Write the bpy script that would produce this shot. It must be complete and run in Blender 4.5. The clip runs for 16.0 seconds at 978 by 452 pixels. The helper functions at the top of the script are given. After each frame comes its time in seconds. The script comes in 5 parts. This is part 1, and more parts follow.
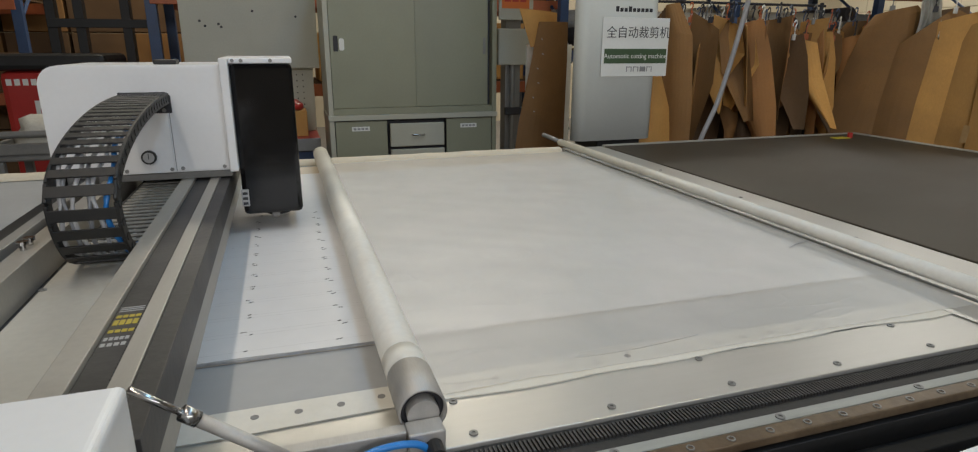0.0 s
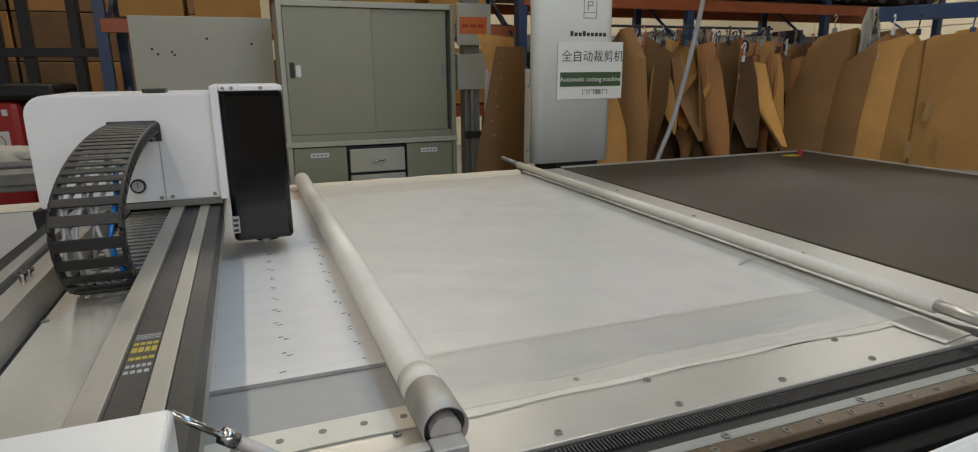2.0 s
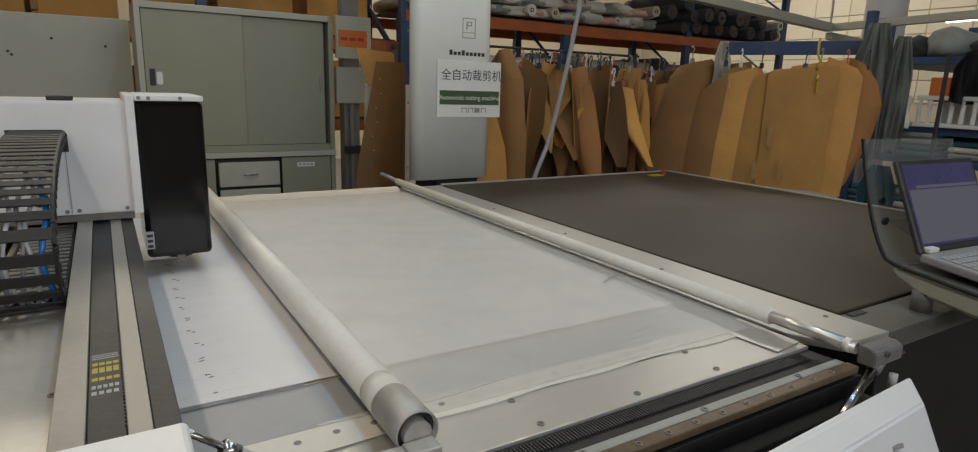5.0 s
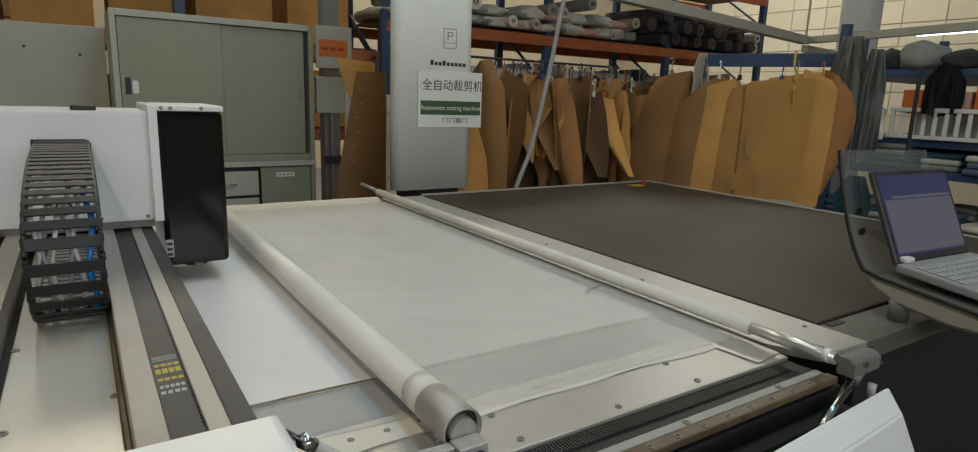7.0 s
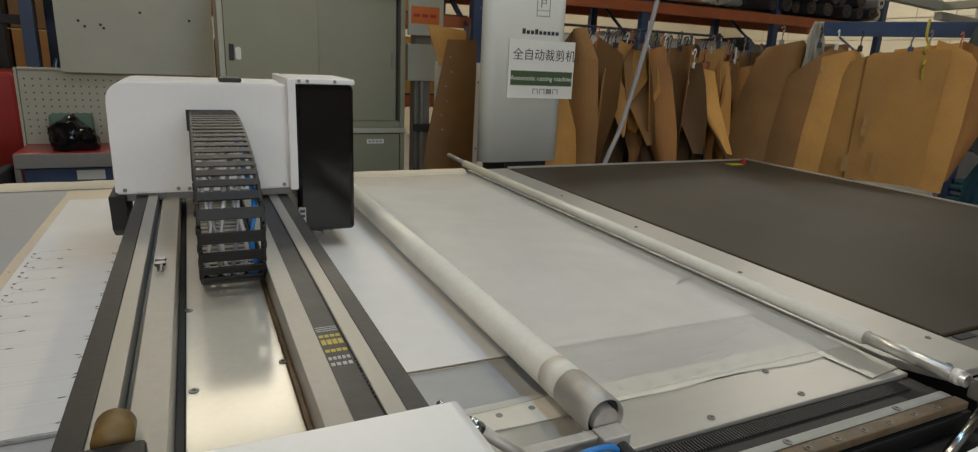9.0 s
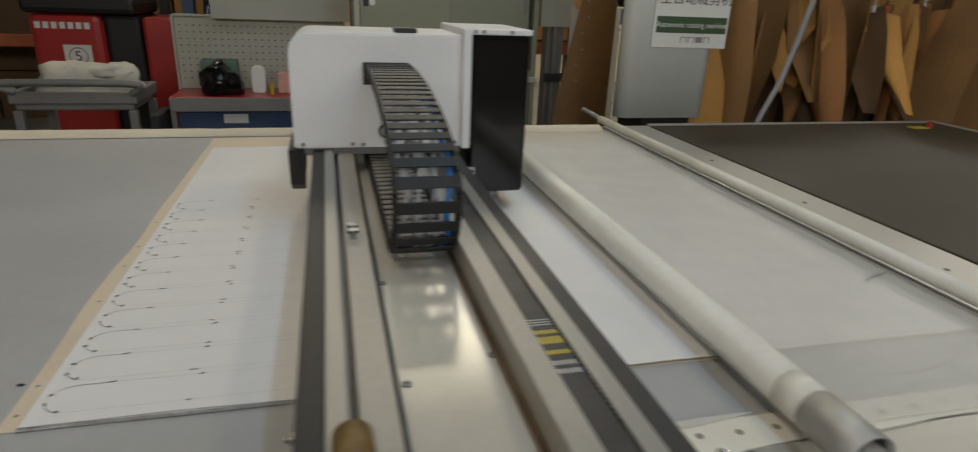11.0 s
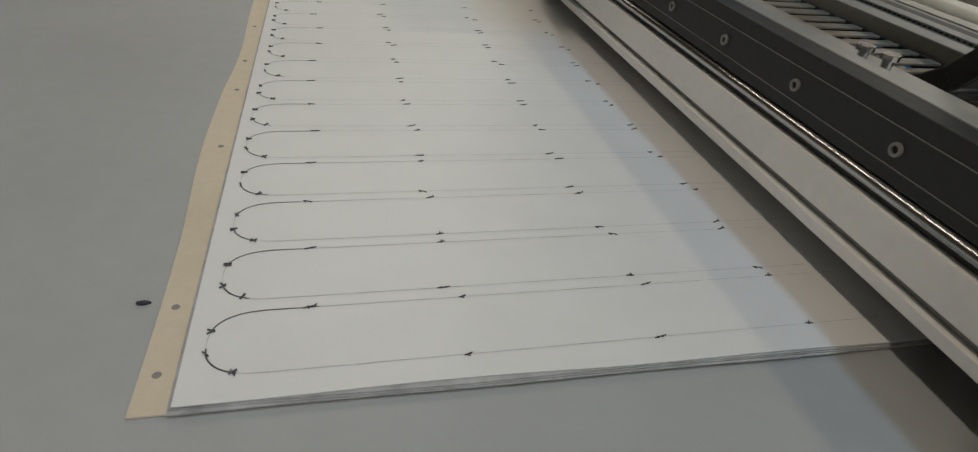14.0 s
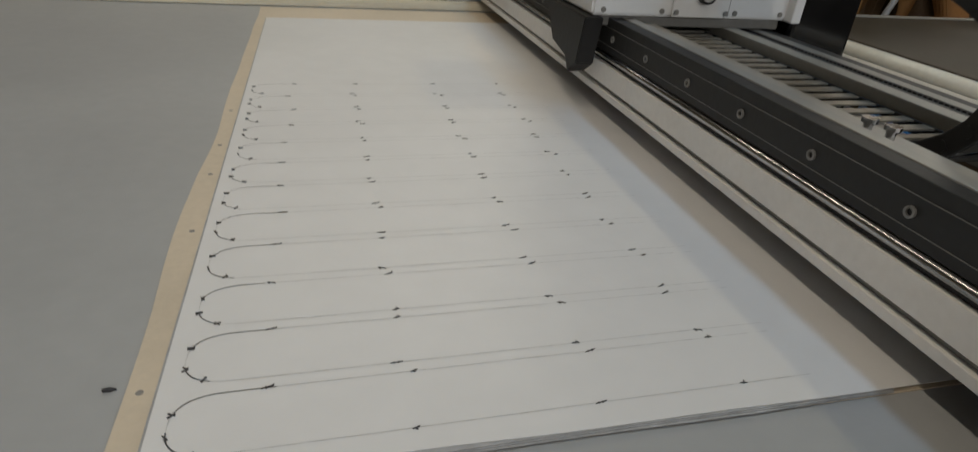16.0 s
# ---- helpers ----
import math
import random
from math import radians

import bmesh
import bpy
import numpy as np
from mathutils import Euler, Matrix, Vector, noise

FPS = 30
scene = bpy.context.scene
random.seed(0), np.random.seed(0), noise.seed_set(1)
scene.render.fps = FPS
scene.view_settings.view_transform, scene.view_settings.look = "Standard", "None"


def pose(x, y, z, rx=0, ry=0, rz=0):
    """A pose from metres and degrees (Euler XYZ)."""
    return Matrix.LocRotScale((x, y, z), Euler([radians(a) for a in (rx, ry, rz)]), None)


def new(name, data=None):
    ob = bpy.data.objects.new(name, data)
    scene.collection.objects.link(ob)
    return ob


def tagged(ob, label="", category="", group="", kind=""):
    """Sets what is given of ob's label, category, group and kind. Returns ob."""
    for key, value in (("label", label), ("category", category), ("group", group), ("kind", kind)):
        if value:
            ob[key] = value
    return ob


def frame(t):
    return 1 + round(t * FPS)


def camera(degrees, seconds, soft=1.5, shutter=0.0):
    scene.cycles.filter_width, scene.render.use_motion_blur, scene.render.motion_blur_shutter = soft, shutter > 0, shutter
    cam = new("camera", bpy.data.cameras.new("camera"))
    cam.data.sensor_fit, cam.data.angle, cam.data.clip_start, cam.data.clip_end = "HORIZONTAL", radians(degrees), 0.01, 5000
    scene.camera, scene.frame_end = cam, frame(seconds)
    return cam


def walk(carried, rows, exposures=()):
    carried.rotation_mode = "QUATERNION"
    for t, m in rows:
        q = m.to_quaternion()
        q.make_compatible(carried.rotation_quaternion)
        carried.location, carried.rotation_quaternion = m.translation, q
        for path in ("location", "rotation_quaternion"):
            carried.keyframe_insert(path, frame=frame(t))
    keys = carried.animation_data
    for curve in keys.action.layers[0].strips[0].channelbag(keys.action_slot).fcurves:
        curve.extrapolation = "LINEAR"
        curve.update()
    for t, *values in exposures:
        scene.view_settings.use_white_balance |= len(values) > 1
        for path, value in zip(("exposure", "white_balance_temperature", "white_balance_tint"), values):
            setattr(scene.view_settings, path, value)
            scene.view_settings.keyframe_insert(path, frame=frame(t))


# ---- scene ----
cam = camera(76.49, 16.0, 1.1, 0.5)
PATH = [
    (0.0, pose(-0.000, 0.000, 1.323, 73.77, -0.22, -18.15)),
    (0.5, pose(0.008, 0.002, 1.323, 74.77, 0.12, -18.24)),
    (1.0, pose(0.021, -0.001, 1.324, 75.05, 0.39, -18.79)),
    (1.5, pose(0.031, -0.005, 1.324, 75.49, 0.53, -20.08)),
    (2.0, pose(0.039, -0.004, 1.324, 75.88, 0.42, -21.32)),
    (2.5, pose(0.046, -0.007, 1.328, 76.31, 0.36, -22.24)),
    (3.0, pose(0.048, -0.004, 1.330, 76.67, 0.23, -22.94)),
    (3.5, pose(0.058, -0.008, 1.332, 76.61, -0.08, -24.87)),
    (4.0, pose(0.069, -0.009, 1.332, 76.80, -0.36, -26.65)),
    (4.5, pose(0.073, -0.009, 1.335, 76.88, -1.38, -29.99)),
    (7.0, pose(0.087, -0.001, 1.337, 78.26, -1.96, -33.11)),
    (7.5, pose(0.078, 0.012, 1.334, 78.17, -2.20, -30.32)),
    (8.0, pose(0.064, 0.006, 1.340, 78.45, -2.11, -27.38)),
    (10.5, pose(0.186, 0.180, 1.375, 68.85, -2.49, -18.74)),
    (11.0, pose(0.109, 0.219, 1.362, 69.69, -2.21, -13.96)),
    (11.5, pose(-0.067, 0.306, 1.348, 68.23, -3.30, -12.13)),
    (12.0, pose(-0.196, 0.357, 1.321, 65.68, -2.42, -10.90)),
    (12.5, pose(-0.242, 0.428, 1.290, 60.95, -1.74, -9.75)),
    (13.0, pose(-0.240, 0.556, 1.231, 56.52, -4.00, -11.18)),
    (13.5, pose(-0.192, 0.634, 1.191, 56.89, -4.71, -11.46)),
    (14.0, pose(-0.172, 0.678, 1.169, 55.65, -5.64, -12.32)),
    (14.5, pose(-0.155, 0.696, 1.156, 56.07, -5.20, -12.48)),
    (15.0, pose(-0.147, 0.702, 1.160, 56.35, -5.40, -12.80)),
    (15.5, pose(-0.143, 0.683, 1.178, 57.63, -5.34, -13.51)),
    (16.0, pose(-0.142, 0.650, 1.207, 60.84, -4.16, -13.98)),
]
walk(cam, PATH, [(0, -0.02, 6100, 14), (2.5, -0.08, 6160, 15), (4.5, -0.15, 6240, 16), (7, -0.18, 6200, 11), (8, -0.17, 6420, 12), (10.5, -0.22, 6330, 13), (11.5, -0.34, 6380, 13), (12.5, -0.16, 6300, 11), (13, -0.15, 6260, 13), (14, -0.33, 6240, 12), (14.5, -0.33, 6260, 13), (16, -0.41, 6340, 13)])

# ---- world and lamps ----
world = bpy.data.worlds.new("world")
scene.world = world
world.use_nodes = True
wn = world.node_tree.nodes
sky = wn.new("ShaderNodeTexSky")
sky.sky_type, sky.sun_disc, sky.sun_elevation, sky.sun_rotation = "NISHITA", False, radians(40), radians(200)
world.node_tree.links.new(sky.outputs[0], wn["Background"].inputs[0])
wn["Background"].inputs[1].default_value = 0.08


def rect_lamp(x, y, z, length, watts, colour, along="y", size=0.25, tilt=0):
    """Adds one rectangular area lamp; no housing is built round it."""
    data = bpy.data.lights.new("ceiling_lamp", "AREA")
    data.shape, data.size, data.size_y, data.energy, data.color = "RECTANGLE", size, length, watts, colour
    ob = new("ceiling_lamp", data)
    ob.matrix_world = pose(x, y, z, tilt, 0, 0) @ pose(0, 0, 0, 0, 0, 0 if along == "y" else 90)
    return ob


rect_lamp(2.45, 1.36, 4.5, 0.26, 25, (1.0, 0.84, 0.50), "y", 0.20)
rect_lamp(1.25, 0.3, 4.6, 5.0, 43, (0.44, 0.74, 1.0), "y", 0.25)
rect_lamp(-0.85, 0.1, 4.0, 4.0, 42, (1.0, 0.87, 0.66), "y", 0.12)
rect_lamp(0.8, 6.4, 4.3, 5.0, 135, (1.0, 0.90, 0.66), "x", 1.1)
# two unseen fill lamps, added to brighten the racks and the east wall
rect_lamp(4.5, 8.4, 4.8, 8.0, 195, (1.0, 0.92, 0.74), "x", 1.1)
rect_lamp(8.8, 6.0, 5.2, 4.0, 150, (1.0, 0.95, 0.80), "y", 0.3)
# unseen low fill from the south, added to light the front faces
rect_lamp(0.8, -5.5, 3.2, 9.0, 190, (1.0, 0.985, 0.92), "x", 0.8, 65)

# ---- materials ----
def mat(name, col, rough=0.5, metal=0.0, vary=0.12, scale=6.0, fine=90.0, bump=0.05, island=0.0, coat=0.0, stain=None, stain_amt=0.0, stretch=(1, 1, 1), random_ob=0.0):
    m = bpy.data.materials.new(name)
    m.use_nodes = True
    nt = m.node_tree
    n, l = nt.nodes, nt.links
    b = n["Principled BSDF"]
    tc = n.new("ShaderNodeTexCoord")
    mp = n.new("ShaderNodeMapping")
    mp.inputs["Scale"].default_value = stretch
    l.new(tc.outputs["Object"], mp.inputs[0])
    n1 = n.new("ShaderNodeTexNoise")
    n1.inputs["Scale"].default_value, n1.inputs["Detail"].default_value = scale, 5
    n2 = n.new("ShaderNodeTexNoise")
    n2.inputs["Scale"].default_value, n2.inputs["Detail"].default_value = fine, 3
    for k in (n1, n2):
        l.new(mp.outputs[0], k.inputs["Vector"])
    r1 = n.new("ShaderNodeMapRange")
    r1.inputs[1].default_value, r1.inputs[2].default_value = 0.3, 0.7
    r1.inputs[3].default_value, r1.inputs[4].default_value = 1 - vary, 1 + vary
    l.new(n1.outputs[0], r1.inputs[0])
    r2 = n.new("ShaderNodeMapRange")
    r2.inputs[1].default_value, r2.inputs[2].default_value = 0.3, 0.7
    r2.inputs[3].default_value, r2.inputs[4].default_value = 1 - vary * 0.5, 1 + vary * 0.5
    l.new(n2.outputs[0], r2.inputs[0])
    mul = n.new("ShaderNodeMath")
    mul.operation = "MULTIPLY"
    l.new(r1.outputs[0], mul.inputs[0]), l.new(r2.outputs[0], mul.inputs[1])
    out = mul.outputs[0]
    if random_ob:
        oi = n.new("ShaderNodeObjectInfo")
        rr = n.new("ShaderNodeMapRange")
        rr.inputs[3].default_value, rr.inputs[4].default_value = 1 - random_ob, 1 + random_ob
        l.new(oi.outputs["Random"], rr.inputs[0])
        m2 = n.new("ShaderNodeMath")
        m2.operation = "MULTIPLY"
        l.new(out, m2.inputs[0]), l.new(rr.outputs[0], m2.inputs[1])
        out = m2.outputs[0]
    sc = n.new("ShaderNodeVectorMath")
    sc.operation = "SCALE"
    sc.inputs[0].default_value = col
    l.new(out, sc.inputs["Scale"])
    colour = sc.outputs[0]
    if stain:
        n3 = n.new("ShaderNodeTexNoise")
        n3.inputs["Scale"].default_value, n3.inputs["Detail"].default_value = scale * 0.6, 6
        l.new(tc.outputs["Object"], n3.inputs["Vector"])
        r3 = n.new("ShaderNodeMapRange")
        r3.inputs[1].default_value, r3.inputs[2].default_value = 0.48, 0.72
        r3.inputs[3].default_value, r3.inputs[4].default_value = 0.0, stain_amt
        l.new(n3.outputs[0], r3.inputs[0])
        mx = n.new("ShaderNodeMix")
        mx.data_type = "RGBA"
        l.new(r3.outputs[0], mx.inputs[0])
        l.new(colour, mx.inputs[6])
        mx.inputs[7].default_value = (*stain, 1)
        colour = mx.outputs[2]
    l.new(colour, b.inputs["Base Color"])
    rg = n.new("ShaderNodeMapRange")
    rg.inputs[3].default_value, rg.inputs[4].default_value = max(rough - 0.08, 0.02), min(rough + 0.08, 1)
    l.new(n1.outputs[0], rg.inputs[0])
    l.new(rg.outputs[0], b.inputs["Roughness"])
    b.inputs["Metallic"].default_value = metal
    if coat:
        b.inputs["Coat Weight"].default_value = coat
        b.inputs["Coat Roughness"].default_value = 0.25
    if bump:
        bp = n.new("ShaderNodeBump")
        bp.inputs["Strength"].default_value, bp.inputs["Distance"].default_value = bump, 0.01
        l.new(n2.outputs[0], bp.inputs["Height"])
        l.new(bp.outputs[0], b.inputs["Normal"])
    return m


def glow(name, col, strength):
    m = bpy.data.materials.new(name)
    m.use_nodes = True
    b = m.node_tree.nodes["Principled BSDF"]
    b.inputs["Emission Color"].default_value, b.inputs["Emission Strength"].default_value = (*col, 1), strength
    return m


COLUMN_PAINT = mat("column_paint", (0.84, 0.87, 0.83), 0.5, vary=0.02, bump=0.01)
WHITE_PAINT = mat("white_paint", (0.78, 0.79, 0.80), 0.35, vary=0.02, bump=0.01, coat=0.2)
BLACK_GLOSS = mat("black_gloss", (0.006, 0.006, 0.007), 0.09, vary=0.1, bump=0.0)
BLACK_PLASTIC = mat("black_plastic", (0.013, 0.0132, 0.014), 0.52, vary=0.15)
BLACK_BELT = mat("black_belt", (0.03, 0.03, 0.032), 0.5, vary=0.2, scale=12, stain=(0.12, 0.11, 0.1), stain_amt=0.3)
ALU_X = mat("aluminium_plate", (0.53, 0.52, 0.49), 0.38, 0.55, vary=0.03, scale=5, fine=60, bump=0.02, stretch=(1, 14, 1), stain=(0.46, 0.44, 0.40), stain_amt=0.25)
SATIN = mat("satin_steel", (0.50, 0.485, 0.46), 0.55, 0.6, vary=0.08, scale=6, fine=80, bump=0.02, stretch=(10, 1, 10))
EXTRUSION = mat("anodised_extrusion", (0.37, 0.36, 0.335), 0.45, 0.5, vary=0.06, scale=4, bump=0.02, stretch=(14, 1, 1))
TUBE_METAL = mat("bare_tube", (0.74, 0.73, 0.70), 0.32, 0.7, vary=0.06, scale=8, bump=0.02, stretch=(1, 6, 1))
TROUGH = mat("bright_trough", (0.57, 0.55, 0.49), 0.17, 0.12, vary=0.05, scale=5, bump=0.012, stain=(0.5, 0.47, 0.42), stain_amt=0.3)
CHAIN_BAR = mat("lit_chain_bar", (0.22, 0.21, 0.185), 0.34, vary=0.25, scale=30)
PALE_PROFILE = mat("pale_profile", (0.84, 0.83, 0.81), 0.5, 0.1, vary=0.05, scale=5, bump=0.02, stretch=(14, 1, 1))
CREAM_PLATE = mat("cream_plate", (0.37, 0.35, 0.31), 0.42, 0.1, vary=0.08, scale=5, bump=0.02, stain=(0.35, 0.33, 0.3), stain_amt=0.3)
STEEL = mat("polished_steel", (0.50, 0.50, 0.50), 0.22, 1.0, vary=0.08, bump=0.01)
DULL_STEEL = mat("dull_steel", (0.36, 0.37, 0.35), 0.5, 0.25, vary=0.1, stretch=(1, 10, 1))
DARK_STEEL = mat("dark_plate", (0.13, 0.125, 0.11), 0.5, 0.2, vary=0.2, scale=5, stain=(0.14, 0.13, 0.12), stain_amt=0.5)
RUSTY = mat("oiled_rail", (0.13, 0.092, 0.055), 0.4, 0.2, vary=0.3, scale=14, stain=(0.1, 0.06, 0.03), stain_amt=0.6)
GREY_FILM = mat("grey_film", (0.38, 0.39, 0.40), 0.5, vary=0.05, scale=3, fine=40, bump=0.03, stain=(0.36, 0.37, 0.38), stain_amt=0.5)
SHEET = mat("white_sheet", (0.74, 0.74, 0.75), 0.45, vary=0.03, scale=3, fine=25, bump=0.05)
SHEET_EDGE = mat("grey_ply", (0.42, 0.42, 0.43), 0.6, vary=0.2, scale=40)
KRAFT = mat("kraft_underlay", (0.64, 0.55, 0.43), 0.6, vary=0.06, scale=5, fine=120, bump=0.05)
CREAM = mat("cream_cloth", (0.66, 0.60, 0.48), 0.75, vary=0.06, scale=5, fine=150, bump=0.08)
PERF = mat("white_strip", (0.72, 0.70, 0.64), 0.5, vary=0.05, scale=5, stain=(0.6, 0.55, 0.42), stain_amt=0.5)
DARK_HOLE = mat("grey_hole", (0.25, 0.24, 0.23), 0.7, vary=0.1)
PVC = mat("white_pvc", (0.76, 0.74, 0.67), 0.4, vary=0.06, scale=7, bump=0.02, stain=(0.5, 0.46, 0.38), stain_amt=0.35)
TABLE_BLACK = mat("black_conveyor", (0.050, 0.041, 0.028), 0.5, vary=0.12, scale=2.5, fine=220, bump=0.12, stain=(0.05, 0.045, 0.035), stain_amt=0.6)
TABLE_BLACK.node_tree.nodes["Principled BSDF"].inputs["Specular IOR Level"].default_value = 0.25
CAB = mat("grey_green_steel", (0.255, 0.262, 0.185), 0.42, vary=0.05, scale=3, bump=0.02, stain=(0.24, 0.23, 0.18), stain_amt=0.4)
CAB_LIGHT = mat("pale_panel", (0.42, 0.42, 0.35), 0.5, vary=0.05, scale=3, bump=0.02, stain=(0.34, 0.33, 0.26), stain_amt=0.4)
CARD = mat("cardboard", (0.52, 0.272, 0.072), 0.8, vary=0.1, scale=4, fine=160, bump=0.10, stretch=(1, 1, 0.35), random_ob=0.32, stain=(0.24, 0.13, 0.05), stain_amt=0.5)
CARD_RUST = mat("cardboard_rust", (0.36, 0.165, 0.05), 0.8, vary=0.1, scale=4, fine=140, bump=0.08, stain=(0.22, 0.10, 0.035), stain_amt=0.4)
# mid brown carries the shade that falls on some hung sheets
CARD_MID = mat("cardboard_dimmed", (0.245, 0.125, 0.040), 0.8, vary=0.12, scale=4, fine=140, bump=0.08, random_ob=0.25, stain=(0.16, 0.09, 0.04), stain_amt=0.5)
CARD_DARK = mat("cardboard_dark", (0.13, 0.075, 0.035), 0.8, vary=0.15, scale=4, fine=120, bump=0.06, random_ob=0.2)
CONCRETE = mat("concrete_floor", (0.16, 0.15, 0.14), 0.5, vary=0.15, scale=2, fine=60, bump=0.1, stain=(0.08, 0.075, 0.07), stain_amt=0.6)
WALL = mat("beige_wall", (0.50, 0.44, 0.32), 0.8, vary=0.06, scale=2, bump=0.05)
CEIL = mat("dark_ceiling", (0.22, 0.22, 0.21), 0.8, vary=0.1)
BLUE_STEEL = mat("blue_rack_paint", (0.035, 0.07, 0.16), 0.45, vary=0.15, bump=0.03, stain=(0.1, 0.09, 0.08), stain_amt=0.3)
ORANGE = mat("orange_rack_paint", (0.45, 0.12, 0.04), 0.5, vary=0.15, bump=0.03, stain=(0.2, 0.08, 0.04), stain_amt=0.3)
RED = mat("red_paint", (0.42, 0.03, 0.025), 0.35, vary=0.08, bump=0.02, coat=0.3)
GREY_STEEL = mat("grey_steel", (0.22, 0.218, 0.21), 0.45, 0.2, vary=0.1, bump=0.03)
GREY_TUBE = mat("grey_cable", (0.26, 0.27, 0.29), 0.4, vary=0.05)
WHITE_TUBE = mat("white_cable", (0.5, 0.51, 0.53), 0.4, vary=0.05)
BLUE_TUBE = mat("blue_hose", (0.03, 0.21, 0.60), 0.3, vary=0.05)
INK = mat("dark_ink", (0.03, 0.03, 0.035), 0.6, vary=0.05)
GREEN_INK = mat("green_ink", (0.05, 0.09, 0.04), 0.55, vary=0.05)
YELLOW_INK = mat("yellow_ink", (0.45, 0.36, 0.03), 0.5, vary=0.1)
PALE_INK = mat("pale_ink", (0.40, 0.41, 0.42), 0.5, vary=0.1)
PAPER = mat("paper_white", (0.72, 0.73, 0.70), 0.5, vary=0.03)
ORANGE_PAPER = mat("orange_paper", (0.62, 0.16, 0.03), 0.6, vary=0.04)
BUFFER = mat("amber_rubber", (0.16, 0.10, 0.03), 0.5, vary=0.2)
CLOTH = [mat("cloth_" + n, c, 0.85, vary=0.15, scale=8, fine=120, bump=0.2) for n, c in (("white", (0.55, 0.53, 0.47)), ("grey", (0.25, 0.27, 0.255)), ("teal", (0.03, 0.10, 0.13)), ("dark", (0.03, 0.03, 0.035)), ("green", (0.12, 0.2, 0.16)), ("pink", (0.6, 0.35, 0.28)), ("denim", (0.10, 0.13, 0.20)))]
GREY_PLASTIC = mat("grey_plastic", (0.30, 0.30, 0.31), 0.4, vary=0.06)
ROLLS = [mat("roll_" + n, c, 0.75, vary=0.15, scale=8, random_ob=0.2) for n, c in (("cream", (0.5, 0.44, 0.33)), ("dark", (0.05, 0.045, 0.05)), ("grey", (0.3, 0.29, 0.27)), ("white", (0.62, 0.6, 0.55)))]

# ---- mesh helpers ----
def part(name, bm, material, parent=None, label="", smooth=False):
    me = bpy.data.meshes.new(name)
    bm.normal_update()
    bm.to_mesh(me)
    bm.free()
    if material:
        me.materials.append(material)
    if smooth:
        for p in me.polygons:
            p.use_smooth = True
    ob = new(name, me)
    ob.parent = parent
    if label:
        ob["label"] = label
    return ob


def shared(name, me, parent, m, label=""):
    ob = new(name, me)
    ob.parent = parent
    ob.matrix_local = m
    if label:
        ob["label"] = label
    return ob


def mesh_of(bm, material, smooth=False):
    me = bpy.data.meshes.new("piece")
    bm.normal_update()
    bm.to_mesh(me)
    bm.free()
    me.materials.append(material)
    for p in me.polygons:
        p.use_smooth = smooth
    return me


def empty(name, m=None, **tags):
    ob = new(name)
    ob.empty_display_size = 0.1
    if m is not None:
        ob.matrix_world = m
    tagged(ob, **tags)
    return ob


def box(x0, x1, y0, y1, z0, z1, bevel=0.0, bm=None, m=None, segments=2):
    b = bm or bmesh.new()
    r = bmesh.ops.create_cube(b, size=1.0)
    t = Matrix.LocRotScale(((x0 + x1) / 2, (y0 + y1) / 2, (z0 + z1) / 2), None, (abs(x1 - x0), abs(y1 - y0), abs(z1 - z0)))
    bmesh.ops.transform(b, matrix=t, verts=r["verts"])
    vs = r["verts"]
    if bevel:
        es = list({e for v in vs for e in v.link_edges})
        got = bmesh.ops.bevel(b, geom=es, offset=bevel, segments=segments, affect="EDGES", profile=0.5)
        vs = list({v for f in got["faces"] for v in f.verts} | {v for v in vs if v.is_valid})
    if m is not None:
        bmesh.ops.transform(b, matrix=m, verts=vs)
    return b


def rod(a, b_, r, seg=16, r2=None, bm=None, caps=True):
    b = bm or bmesh.new()
    a, c = Vector(a), Vector(b_)
    d = c - a
    t = Matrix.Translation((a + c) / 2) @ d.to_track_quat("Z", "Y").to_matrix().to_4x4()
    bmesh.ops.create_cone(b, cap_ends=caps, segments=seg, radius1=r, radius2=r if r2 is None else r2, depth=d.length, matrix=t)
    return b


def pipe(a, b_, r_out, r_in, seg=24, bm=None):
    """An open tube with a wall."""
    b = bm or bmesh.new()
    a, c = Vector(a), Vector(b_)
    q = (c - a).to_track_quat("Z", "Y").to_matrix()
    rings = []
    for p, r in ((a, r_in), (a, r_out), (c, r_out), (c, r_in)):
        rings.append([b.verts.new(p + q @ Vector((r * math.cos(2 * math.pi * i / seg), r * math.sin(2 * math.pi * i / seg), 0))) for i in range(seg)])
    for k in range(4):
        u, w = rings[k], rings[(k + 1) % 4]
        for i in range(seg):
            b.faces.new((u[i], u[(i + 1) % seg], w[(i + 1) % seg], w[i]))
    return b


